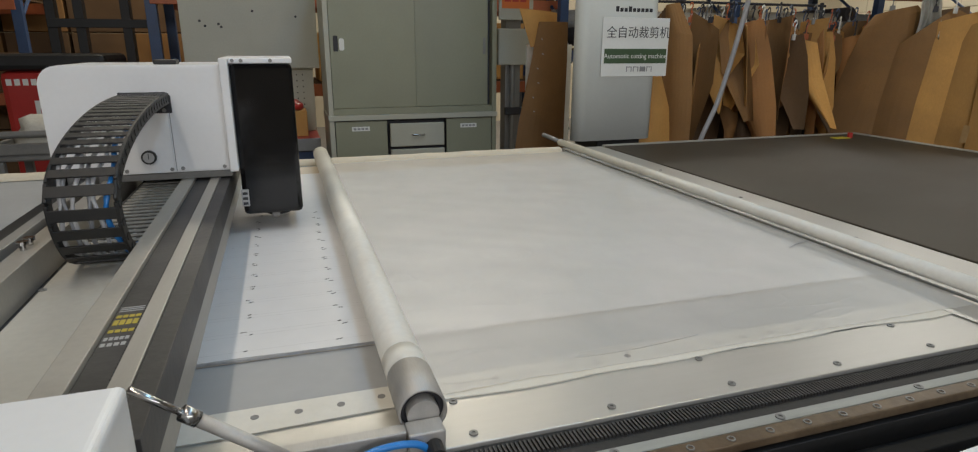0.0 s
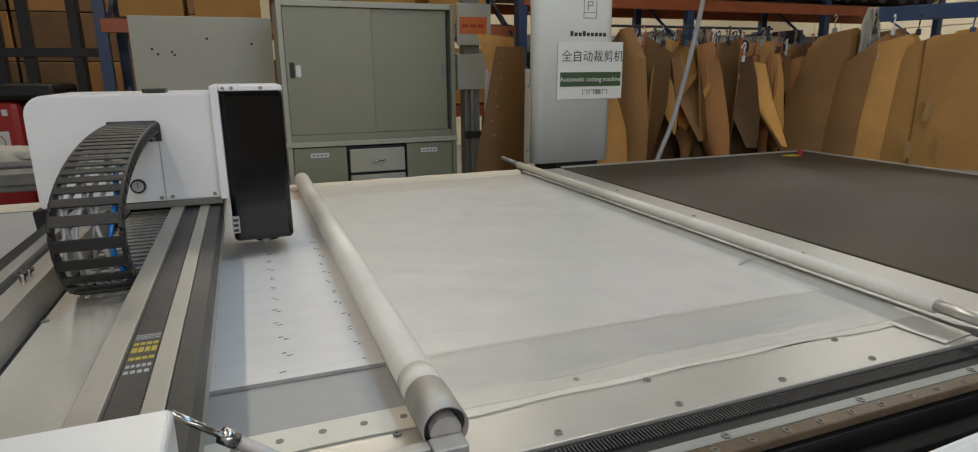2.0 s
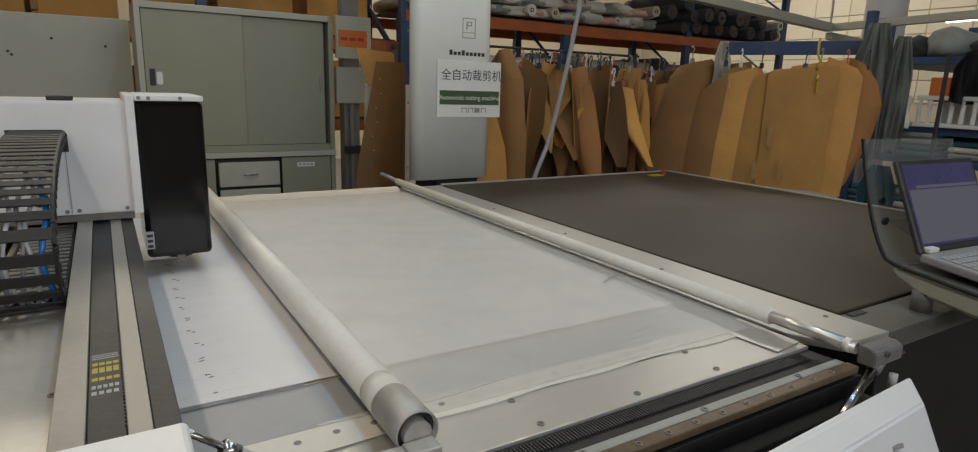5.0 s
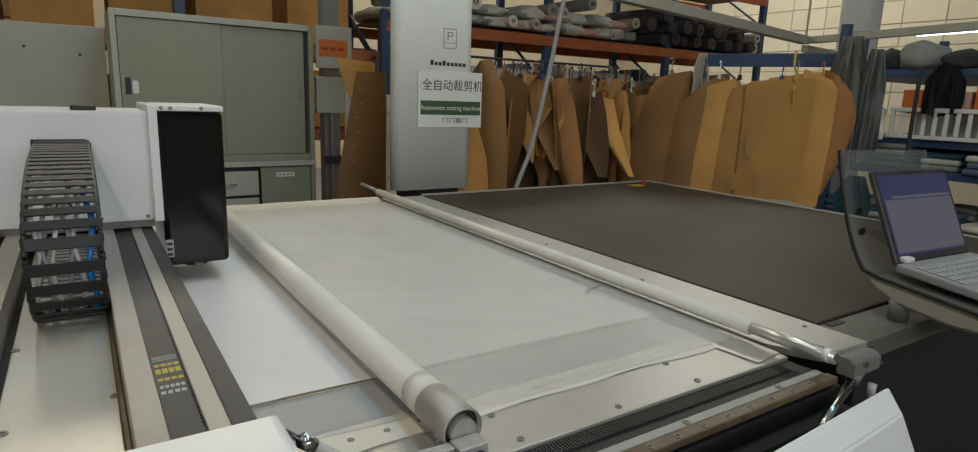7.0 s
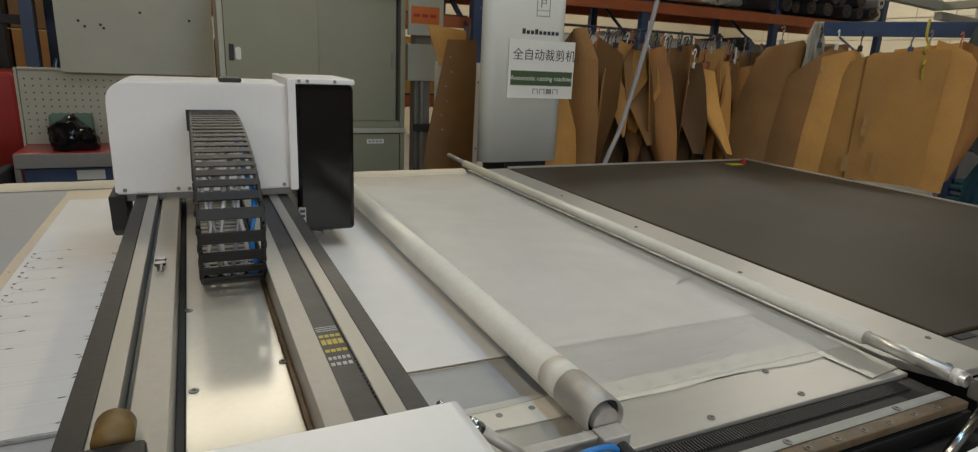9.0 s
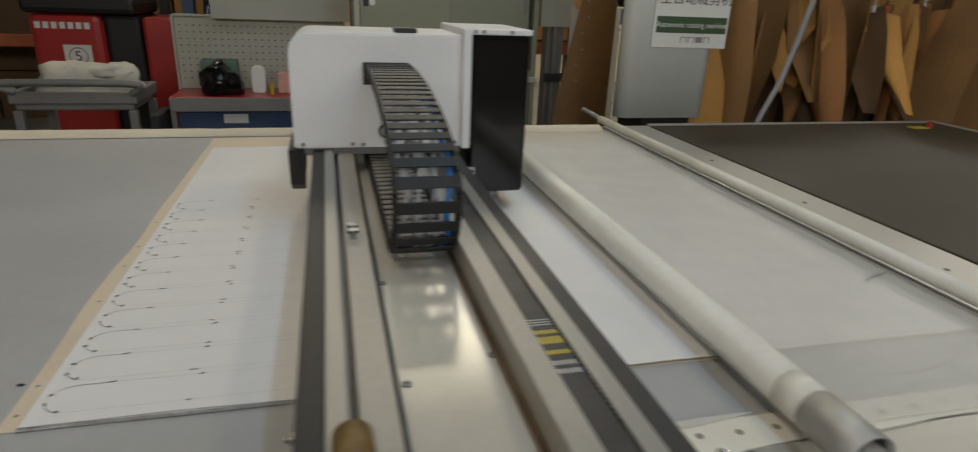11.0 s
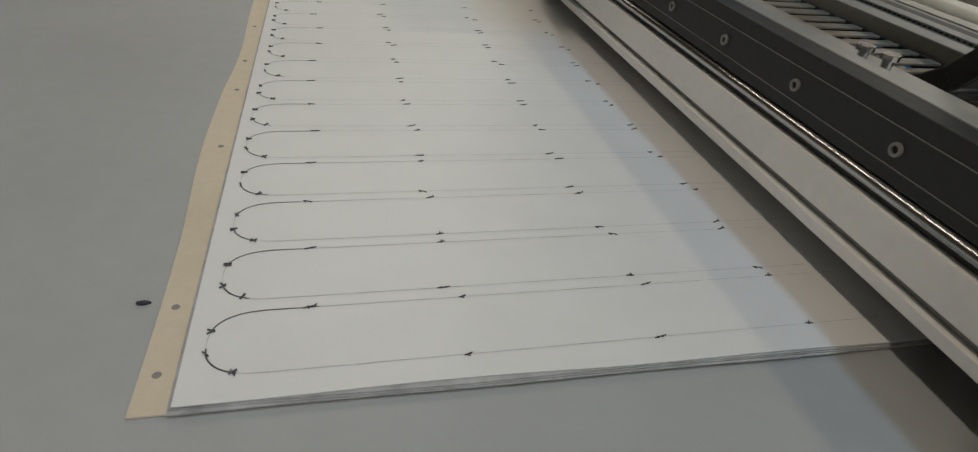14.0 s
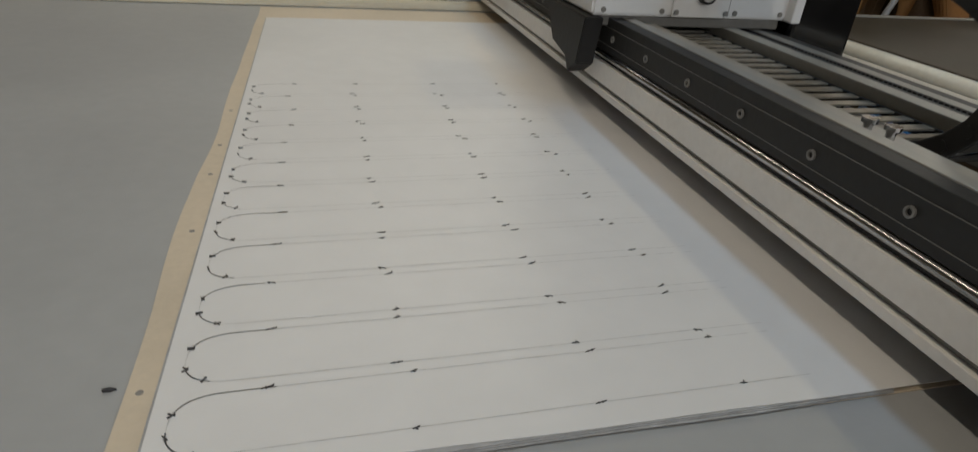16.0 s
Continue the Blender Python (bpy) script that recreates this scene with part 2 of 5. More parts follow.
def sweep(points, r, seg=8, bm=None):
    """A round cable through points."""
    b = bm or bmesh.new()
    pts = [Vector(p) for p in points]
    rings = []
    for i, p in enumerate(pts):
        d = (pts[min(i + 1, len(pts) - 1)] - pts[max(i - 1, 0)]).normalized()
        q = d.to_track_quat("Z", "Y").to_matrix()
        rings.append([b.verts.new(p + q @ Vector((r * math.cos(2 * math.pi * k / seg), r * math.sin(2 * math.pi * k / seg), 0))) for k in range(seg)])
    for u, w in zip(rings, rings[1:]):
        for k in range(seg):
            b.faces.new((u[k], u[(k + 1) % seg], w[(k + 1) % seg], w[k]))
    b.faces.new(rings[0][::-1]), b.faces.new(rings[-1])
    return b


def curve_points(points, n=24):
    """A smooth line through points."""
    pts = [Vector(p) for p in points]
    out = []
    for i in range(len(pts) - 1):
        p0, p1, p2, p3 = pts[max(i - 1, 0)], pts[i], pts[i + 1], pts[min(i + 2, len(pts) - 1)]
        k = max(2, n // (len(pts) - 1))
        for j in range(k):
            t = j / k
            out.append(0.5 * ((2 * p1) + (p2 - p0) * t + (2 * p0 - 5 * p1 + 4 * p2 - p3) * t * t + (3 * p1 - p0 - 3 * p2 + p3) * t ** 3))
    out.append(pts[-1])
    return out


def outline(points, depth, axis="y", at=0.0, bm=None, bevel=0.0):
    """A flat shape from 2D points, thickened along an axis: 'y' takes (x, z), 'z' takes (x, y), 'x' takes (y, z)."""
    b = bm or bmesh.new()
    put = {"y": lambda p, d: (p[0], at + d, p[1]), "z": lambda p, d: (p[0], p[1], at + d), "x": lambda p, d: (at + d, p[0], p[1])}[axis]
    lo = [b.verts.new(put(p, 0)) for p in points]
    hi = [b.verts.new(put(p, depth)) for p in points]
    fs = [b.faces.new(lo), b.faces.new(hi[::-1])]
    for i in range(len(points)):
        j = (i + 1) % len(points)
        fs.append(b.faces.new((lo[j], lo[i], hi[i], hi[j])))
    bmesh.ops.recalc_face_normals(b, faces=fs)
    if bevel:
        bmesh.ops.bevel(b, geom=list({e for f in fs for e in f.edges}), offset=bevel, segments=2, affect="EDGES")
    return b


def rounded(x0, x1, z0, z1, r, corners=(1, 1, 1, 1), n=6):
    """A rectangle's outline with round corners: bottom left, bottom right, top right, top left."""
    pts = []
    for (cx, cz, a0), on in zip(((x0, z0, 180), (x1, z0, 270), (x1, z1, 0), (x0, z1, 90)), corners):
        if not on:
            pts.append((cx, cz))
            continue
        ox, oz = cx + (r if cx == x0 else -r), cz + (r if cz == z0 else -r)
        pts += [(ox + r * math.cos(radians(a0 + 90 * i / n)), oz + r * math.sin(radians(a0 + 90 * i / n))) for i in range(n + 1)]
    return pts


def heap(x, y, z, sx, sy, sz, seed, bm=None, cuts=3):
    """A crumpled soft lump."""
    b = bm or bmesh.new()
    r = bmesh.ops.create_icosphere(b, subdivisions=cuts, radius=1.0)
    for v in r["verts"]:
        k = 1 + 0.35 * noise.noise(v.co * 1.8 + Vector((seed, 0, 0))) + 0.15 * noise.noise(v.co * 5 + Vector((0, seed, 0)))
        v.co = Vector((x + v.co.x * k * sx, y + v.co.y * k * sy, z + max(v.co.z * k, -0.55) * sz + 0.55 * sz))
    return b


def text(name, body, size, material, parent, m, label=""):
    cu = bpy.data.curves.new(name, "FONT")
    cu.body, cu.size, cu.align_x, cu.align_y, cu.extrude = body, size, "CENTER", "CENTER", 0.0004
    tmp = new(name, cu)
    bpy.context.view_layer.update()
    me = bpy.data.meshes.new_from_object(tmp.evaluated_get(bpy.context.evaluated_depsgraph_get()))
    bpy.data.objects.remove(tmp)
    me.materials.clear()
    me.materials.append(material)
    ob = new(name, me)
    ob.parent = parent
    ob.matrix_local = m
    if label:
        ob["label"] = label
    return ob

# ---- hall ----
def slab(name, x0, x1, y0, y1, z0, z1, material, label, category):
    return tagged(part(name, box(x0, x1, y0, y1, z0, z1), material), label, category, kind="structure")


slab("floor", -9, 11, -6, 11, -0.15, 0.0, CONCRETE, "worn grey concrete workshop floor", "floor")
slab("ceiling", -9, 11, -6, 11, 5.6, 5.75, CEIL, "dark grey hall ceiling", "ceiling")
slab("wall_north", -9, 11, 10.8, 11, 0, 5.6, WALL, "beige painted hall wall", "wall")
slab("wall_south", -9, 11, -6, -5.8, 0, 5.6, WALL, "beige painted hall wall", "wall")
slab("wall_west", -9, -8.8, -5.8, 10.8, 0, 5.6, WALL, "beige painted hall wall", "wall")
slab("wall_east", 10.8, 11, -5.8, 10.8, 0, 5.6, WALL, "beige painted hall wall", "wall")

TILE = mat("cream_wall_panel", (0.66, 0.60, 0.46), 0.55, vary=0.04, scale=2, bump=0.02, random_ob=0.05)
east = bpy.data.objects["wall_east"]
panel = mesh_of(box(-0.012, 0.0, -0.292, 0.292, -0.165, 0.165, 0.004), TILE)
for i in range(12):
    for j in range(9):
        shared("wall_panel", panel, east, pose(10.799, 3.4 + 0.6 * i, 1.45 + 0.345 * j))

# ---- cutting table ----
BED = 0.85
table = empty("cutting_table", label="long grey fabric cutting table with aluminium edges", category="cutting table")
part("bed", box(-3.6, 1.2605, 0.745, 2.68, 0.70, BED - 0.006, 0.002), GREY_FILM, table, "grey film-covered cutting bed")
part("near_strip", box(-3.6, 1.238, 0.636, 0.7445, 0.70, BED - 0.001, 0.0015), ALU_X, table, "brushed aluminium edge plate")
part("side_strip", outline([(1.262, 2.72), (1.262, 0.70), (1.315, 0.605), (1.478, 0.600), (1.478, 2.72)], 0.016, "z", 0.832, None, 0.0015), ALU_X, table, "aluminium side plate")
part("base", box(-3.5, 1.4, 0.66, 2.6, 0.0, 0.695, 0.004), BLACK_PLASTIC, table, "dark machine base")


def wavy_strip(x0, x1, y0, y1, z, waviness, seed, n=90, thick=0.002, slope=0.0):
    """A thin strip whose near edge is uneven."""
    b = bmesh.new()
    lo, hi = [], []
    for i in range(n + 1):
        x = x0 + (x1 - x0) * i / n
        w = waviness * noise.noise(Vector((x * 5, seed, 0))) + slope * (x - x0)
        lo.append((x, y0 + w))
        hi.append((x, y1))
    top_lo = [b.verts.new((x, y, z + thick)) for x, y in lo]
    top_hi = [b.verts.new((x, y, z + thick)) for x, y in hi]
    bot_lo = [b.verts.new((x, y, z)) for x, y in lo]
    bot_hi = [b.verts.new((x, y, z)) for x, y in hi]
    for i in range(n):
        b.faces.new((top_lo[i], top_lo[i + 1], top_hi[i + 1], top_hi[i]))
        b.faces.new((bot_lo[i + 1], bot_lo[i], bot_hi[i], bot_hi[i + 1]))
        b.faces.new((bot_lo[i], bot_lo[i + 1], top_lo[i + 1], top_lo[i]))
        b.faces.new((bot_hi[i + 1], bot_hi[i], top_hi[i], top_hi[i + 1]))
    b.faces.new((bot_lo[0], top_lo[0], top_hi[0], bot_hi[0]))
    b.faces.new((top_lo[n], bot_lo[n], bot_hi[n], top_hi[n]))
    return b


perf = part("perforated_strip", wavy_strip(-3.6, 1.15, 0.740, 0.798, BED - 0.0005, 0.016, 3), PERF, table, "white plastic strip with a row of holes")
hole = mesh_of(rod((0, 0, 0), (0, 0, 0.0006), 0.0055, 12), DARK_HOLE)
for i in range(64):
    shared("hole", hole, perf, pose(-2.4 + i * 0.0555, 0.772 + 0.002 * math.sin(i * 1.7), BED + 0.0016))


def screw_mesh(r=0.0075):
    b = bmesh.new()
    pipe((0, 0, -0.002), (0, 0, 0.0012), r, r * 0.45, 16, b)
    rod((0, 0, -0.002), (0, 0, -0.0002), r * 0.46, 6, None, b)
    return mesh_of(b, GREY_STEEL)


screw = screw_mesh(0.0058)
for i in range(14):
    shared("screw", screw, table, pose(0.393 + 0.197 * (i - 9), 0.655, BED))
for i in range(8):
    shared("screw", screw, table, pose(0.19 + 0.40 * (i - 5), 0.733, BED))
for x, y in ((1.172, 0.668), (1.200, 0.690), (1.165, 0.735), (1.215, 0.765), (1.30, 0.66), (1.35, 0.63), (1.44, 0.72), (1.30, 0.86), (1.38, 1.16), (1.40, 1.62), (1.41, 2.1)):
    shared("screw", screw, table, pose(x, y, BED - 0.001))
part("corner_plate", outline([(1.140, 0.760), (1.236, 0.800), (1.236, 0.655), (1.150, 0.645)], 0.0014, "z", BED + 0.0004), ALU_X, table, "lifted aluminium corner plate")

# rack, rail and side channel along the near edge
part("rack_body", box(-3.6, 1.236, 0.598, 0.6355, 0.76, 0.8425, 0.001), BLACK_PLASTIC, table, "black toothed rack")
bt = bmesh.new()
for i in range(560):
    x = -2.0 + i * 0.0057
    box(x, x + 0.0030, 0.601, 0.626, 0.8415, 0.8470, 0, bt)
tagged(part("rack_teeth", bt, BLACK_BELT, table), kind="stuff")
part("channel", box(-3.6, 1.236, 0.580, 0.5975, 0.74, 0.8435, 0.001), BLACK_PLASTIC, table)
part("steel_ledge", box(-3.6, 1.236, 0.561, 0.5795, 0.74, 0.8455, 0.001), DULL_STEEL, table, "bare steel ledge")
part("rail_seat", box(-3.6, 1.240, 0.5295, 0.5585, 0.70, 0.8325, 0.001), BLACK_PLASTIC, table)
rail = part("rail", box(-3.6, 1.232, 0.533, 0.556, 0.837, 0.850, 0.002), RUSTY, table, "oily brown linear rail")
rail_bolt = mesh_of(pipe((0, 0, -0.002), (0, 0, 0.0008), 0.0055, 0.0036, 14), GREY_STEEL)
for i in range(50):
    shared("rail_bolt", rail_bolt, rail, pose(-1.78 + 0.06 * i, 0.544, 0.8505))
big_screw = screw_mesh(0.0065)
for i in range(9):
    shared("screw", big_screw, table, pose(-0.9 + 0.25 * i, 0.5695, 0.8460))
part("side_channel", box(-3.6, 1.24, 0.500, 0.529, 0.60, 0.80, 0.002), BLACK_PLASTIC, table, "black side channel")
part("side_ledge", box(-3.6, 1.22, 0.472, 0.499, 0.62, 0.775, 0.002), BLACK_PLASTIC, table)

# corner cover of the table
def prism(profile, x0, ends):
    """A hollow-looking sheet-metal hood: a (y, z) profile drawn from x0 to its own end at each corner."""
    b = bmesh.new()
    a = [b.verts.new((x0, y - 0.035, z)) for y, z in profile]
    c = [b.verts.new((x, y, z)) for x, (y, z) in zip(ends, profile)]
    n = len(profile)
    b.faces.new(a), b.faces.new(c[::-1])
    for i in range(n):
        b.faces.new((a[i], c[i], c[(i + 1) % n], a[(i + 1) % n]))
    bmesh.ops.recalc_face_normals(b, faces=b.faces[:])
    bmesh.ops.bevel(b, geom=b.edges[:], offset=0.004, segments=2, affect="EDGES")
    return b


cover = part("corner_cover", prism([(0.452, 0.44), (0.452, 0.866), (0.440, 0.866), (0.396, 0.858), (0.318, 0.66), (0.318, 0.44)], 0.55, (1.232, 1.232, 1.226, 1.165, 1.205, 1.205)), WHITE_PAINT, table, "white painted sloping corner cover")
bm = bmesh.new()
slope = pose(1.045, 0.364, 0.800) @ pose(0, 0, 0, 68, 0, -3) @ Matrix.Scale(1.6, 4)
for i in range(3):
    box(-0.020 + i * 0.007, -0.004 + i * 0.007, 0.004 + i * 0.006, 0.008 + i * 0.006, 0.0, 0.001, 0, bm, slope)
    box(0.002 - i * 0.006, 0.014 - i * 0.006, -0.004 - i * 0.006, 0.0 - i * 0.006, 0.0, 0.001, 0, bm, slope)
box(-0.004, 0.022, -0.024, -0.012, 0.0, 0.001, 0, bm, slope)
part("emblem", bm, GREY_PLASTIC, cover, "grey printed emblem")

# cloth-covered rear and left margins of the table
def cloth_roll(x0, x1, y0, y1, z, r, seed, n=120):
    b = bmesh.new()
    rings = []
    for i in range(n + 1):
        t = i / n
        x, y = x0 + (x1 - x0) * t, y0 + (y1 - y0) * t
        d = Vector((x1 - x0, y1 - y0, 0)).normalized()
        s = Vector((-d.y, d.x, 0))
        k = 1 + 0.12 * noise.noise(Vector((t * 25, seed, 0)))
        off = 0.006 * noise.noise(Vector((t * 9, seed, 5)))
        rings.append([b.verts.new(Vector((x, y, z)) + s * (off + r * 1.9 * k * math.cos(a)) + Vector((0, 0, r * k * math.sin(a)))) for a in (math.pi * j / 8 for j in range(9))])
    for u, w in zip(rings, rings[1:]):
        for j in range(8):
            b.faces.new((u[j], u[j + 1], w[j + 1], w[j]))
    return b


part("rear_hem", cloth_roll(-1.23, 1.22, 2.655, 2.655, BED - 0.004, 0.021, 1), CREAM, table, "cream cloth hem at the rear edge", True)
part("side_hem", cloth_roll(-1.22, -1.17, 2.66, 0.70, BED - 0.004, 0.019, 2), CREAM, table, "cream cloth hem", True)
part("left_cloth", box(-3.59, -1.235, 0.75, 2.72, BED - 0.005, BED + 0.004, 0.002), CREAM, table, "cream cloth over the table")

# ---- fabric plies on the bed ----
stack = empty("fabric_stack", label="stack of white fabric plies with cut outlines", category="fabric")
side = [(-0.303 + 0.009 * noise.noise(Vector((y * 3.5, 4, 0))) - 0.005 * max(0, 1 - abs(y - 1.45) / 0.3), y) for y in (0.953 + 0.02 * k for k in range(83))]
part("underlay", outline(side + [(1.20, 2.60), (1.20, 0.935)], 0.0015, "z", BED - 0.0055), KRAFT, stack, "tan paper underlay")
for k in range(4):
    part("ply", wavy_strip(-0.280 + 0.001 * k, 1.19 if k == 3 else 0.32, 0.9515 + 0.0012 * k, 2.425, BED - 0.0038 + 0.0011 * k, 0.0030, 20 + k, 140, 0.0008, -0.013), SHEET_EDGE if k < 3 else SHEET, stack)


def end_curve(t):
    """The round end of a cut outline, t from 0 (lower side) to 1 (upper side)."""
    a = math.pi * t
    return 0.040 - 0.040 * math.sin(a) ** 0.8, 0.030 - 0.030 * (abs(math.cos(a)) ** 0.75) * (1 if t < 0.5 else -1)


def stroke(b, pts, width):
    for (x0, y0), (x1, y1) in zip(pts, pts[1:]):
        d = Vector((x1 - x0, y1 - y0, 0)).normalized() * width / 2
        s = Vector((-d.y, d.x, 0))
        b.faces.new([b.verts.new(v) for v in (Vector((x0, y0, 0)) - s, Vector((x1, y1, 0)) - s, Vector((x1, y1, 0)) + s, Vector((x0, y0, 0)) + s)])


FAINT = mat("faint_cut", (0.55, 0.55, 0.55), 0.7, vary=0.3, scale=60)
THREAD = mat("dark_thread", (0.075, 0.075, 0.08), 0.7, vary=0.5, scale=90)
b = bmesh.new()
stroke(b, [(0.52, 0.0), (0.05, 0.0)] + [end_curve(t / 20) for t in range(21)] + [(0.05, 0.060), (0.52, 0.060)], 0.0006)
slots = mesh_of(b, FAINT)


def nick(w, seed):
    b = bmesh.new()
    rnd = random.Random(seed)
    ln = rnd.uniform(0.9, 1.7) * w
    box(-ln / 2, ln / 2, -0.0003, 0.0003, -0.0004, 0.0003, 0, b, pose(0, 0, 0.0003, 0, 0, rnd.uniform(-10, 14)))
    for _ in range(2):
        ln = rnd.uniform(0.25, 0.6) * w
        box(0, ln, -0.0003, 0.0003, -0.0004, 0.0003, 0, b, pose(rnd.uniform(-0.5, 0.5) * w, rnd.uniform(-0.0006, 0.0006), 0.0003, 0, 0, rnd.choice((1, -1)) * rnd.uniform(25, 70)))
    box(-0.0009, 0.0009, -0.0006, 0.0006, -0.0004, 0.0004, 0, b, pose(rnd.uniform(-0.4, 0.4) * w, 0, 0.0003, 0, 0, rnd.uniform(0, 90)))
    return mesh_of(b, THREAD)


nicks = [nick(0.0062, s) for s in range(6)]
arcs = []
for s in range(4):
    b = bmesh.new()
    rnd = random.Random(40 + s)
    a0 = rnd.randint(2, 4)
    stroke(b, [end_curve(t / 24) for t in range(a0, 11)], 0.0011)
    stroke(b, [end_curve(t / 24) for t in range(14, 25)] + [(0.05 + rnd.uniform(0.0, 0.04), 0.0600)], 0.0009)
    for t in (0.14, 0.42, 0.58):
        x, y = end_curve(t + rnd.uniform(-0.03, 0.03))
        for q in range(2):
            box(-0.0030, 0.0030, -0.0004, 0.0004, -0.0003, 0.0007, 0, b, pose(x, y + rnd.uniform(-0.001, 0.001), 0.0004, 0, 0, rnd.uniform(0, 180)))
    arcs.append(mesh_of(b, THREAD))
rnd = random.Random(5)
for i in range(12):
    y = 0.975 + 0.0725 * i
    x = -0.264 + 0.002 * math.sin(i)
    shared("cut_line", slots, stack, pose(x, y, BED + 0.0006))
    shared("cut_mark", arcs[i % 4], stack, pose(x, y, BED + 0.0006))
    for k, xx in enumerate((-0.205, -0.092, 0.062, 0.186)):
        if k:
            shared("nick", nicks[(i + k) % 6], stack, pose(xx + rnd.uniform(-0.004, 0.004), y, BED + 0.0006, 0, 0, rnd.uniform(-12, 12)))
        shared("nick", nicks[(i * 2 + k) % 6], stack, pose(xx + 0.006 + rnd.uniform(-0.006, 0.006), y + 0.0605, BED + 0.0006, 0, 0, rnd.uniform(-12, 12)))
for yy in (0.985, 1.05, 1.3, 1.45, 1.55, 1.7):
    shared("hole", hole, stack, pose(-0.2915, yy, BED - 0.0042) @ Matrix.Scale(0.55, 4))
lint = part("lint", heap(-0.315, 1.058, BED - 0.006, 0.0055, 0.0018, 0.002, 3, None, 2), INK)
tagged(lint, "small black thread scrap on the grey film", "thread")

FILM = bpy.data.materials.new("thin_film")
FILM.use_nodes = True
fn, fl = FILM.node_tree.nodes, FILM.node_tree.links
fb = fn["Principled BSDF"]
fb.inputs["Base Color"].default_value, fb.inputs["Roughness"].default_value = (0.71, 0.69, 0.65, 1), 0.33
ftc = fn.new("ShaderNodeTexCoord")
fmap = fn.new("ShaderNodeMapping")
fmap.inputs["Scale"].default_value = (1.0, 0.8, 1.0)
fl.new(ftc.outputs["Object"], fmap.inputs[0])
fz = fn.new("ShaderNodeTexNoise")
fz.inputs["Scale"].default_value, fz.inputs["Detail"].default_value = 3.5, 5
fl.new(fmap.outputs[0], fz.inputs["Vector"])
fr = fn.new("ShaderNodeMapRange")
fr.inputs[1].default_value, fr.inputs[2].default_value, fr.inputs[3].default_value, fr.inputs[4].default_value = 0.3, 0.7, 0.46, 0.60
fl.new(fz.outputs[0], fr.inputs[0])
fl.new(fr.outputs[0], fb.inputs["Alpha"])
fc = fn.new("ShaderNodeTexNoise")
fc.inputs["Scale"].default_value, fc.inputs["Detail"].default_value, fc.inputs["Distortion"].default_value = 2.2, 2, 0.6
fcm = fn.new("ShaderNodeMapping")
fcm.inputs["Rotation"].default_value, fcm.inputs["Scale"].default_value = (0, 0, radians(24)), (0.8, 2.4, 1.0)
fl.new(ftc.outputs["Object"], fcm.inputs[0]), fl.new(fcm.outputs[0], fc.inputs["Vector"])
fd = fn.new("ShaderNodeMath")
fd.operation = "SUBTRACT"
fd.inputs[1].default_value = 0.5
fl.new(fc.outputs[0], fd.inputs[0])
fa = fn.new("ShaderNodeMath")
fa.operation = "ABSOLUTE"
fl.new(fd.outputs[0], fa.inputs[0])
fk = fn.new("ShaderNodeMapRange")
fk.inputs[1].default_value, fk.inputs[2].default_value, fk.inputs[3].default_value, fk.inputs[4].default_value = 0.0, 0.007, 1.0, 0.0
fl.new(fa.outputs[0], fk.inputs[0])
fbump = fn.new("ShaderNodeBump")
fbump.inputs["Strength"].default_value, fbump.inputs["Distance"].default_value = 0.14, 0.004
fl.new(fk.outputs[0], fbump.inputs["Height"])
fl.new(fbump.outputs[0], fb.inputs["Normal"])


def film_sheet(x0, x1, nx, ny=110):
    b = bmesh.new()
    g = []
    for i in range(nx + 1):
        x = x0 + (x1 - x0) * i / nx
        near = 0.752 + 0.006 * noise.noise(Vector((x * 8, 1, 0)))
        row = []
        for j in range(ny + 1):
            y = near + (2.60 - near) * j / ny
            z = BED + 0.0030 + 0.0016 * noise.noise(Vector((x * 3, y * 9, 2))) + 0.0009 * noise.noise(Vector((x * 9 + y * 14, y * 5, 7)))
            row.append(b.verts.new((x, y, max(z, BED + 0.0018))))
        g.append(row)
    for u, w in zip(g, g[1:]):
        for j in range(ny):
            b.faces.new((u[j], w[j], w[j + 1], u[j + 1]))
    return b


# the film is wound up on the moving tube, strip by strip
film_ob = empty("plastic_film", label="thin clear plastic film wrinkled over the fabric", category="plastic film")
part("film_rest", film_sheet(0.967, 1.225, 24), FILM, film_ob, "", True)
STRIP = 0.042
film_strips = [part("film_strip", film_sheet(0.127 + STRIP * i, 0.127 + STRIP * (i + 1), 4), FILM, film_ob, "", True) for i in range(20)]


def flap_mesh():
    b = bmesh.new()
    near, far = [], []
    for i in range(25):
        t = i / 24
        x = (t - 0.5) * 0.34
        far.append((x, 0.0))
        near.append((x, -0.003 - 0.014 * math.sin(math.pi * t)))
    return outline(far + near[::-1], 0.0006, "z", 0.0, b)


flap = tagged(part("film_flap", flap_mesh(), FILM), "loose film edge lifting off the strip of holes", "plastic film")
flap.matrix_world = pose(0.47, 0.805, BED + 0.0022)
tear = tagged(part("film_tear", outline([(1.135, 1.125), (1.165, 1.142), (1.222, 1.158), (1.222, 1.162), (1.165, 1.147), (1.14, 1.133)], 0.0006, "z", BED + 0.0065), GREY_PLASTIC), "small grey tear in the film", "tear")

# ---- right clamping pole ----
rpole = empty("clamp_pole", label="thin white tube clamped across the table edge", category="pole")
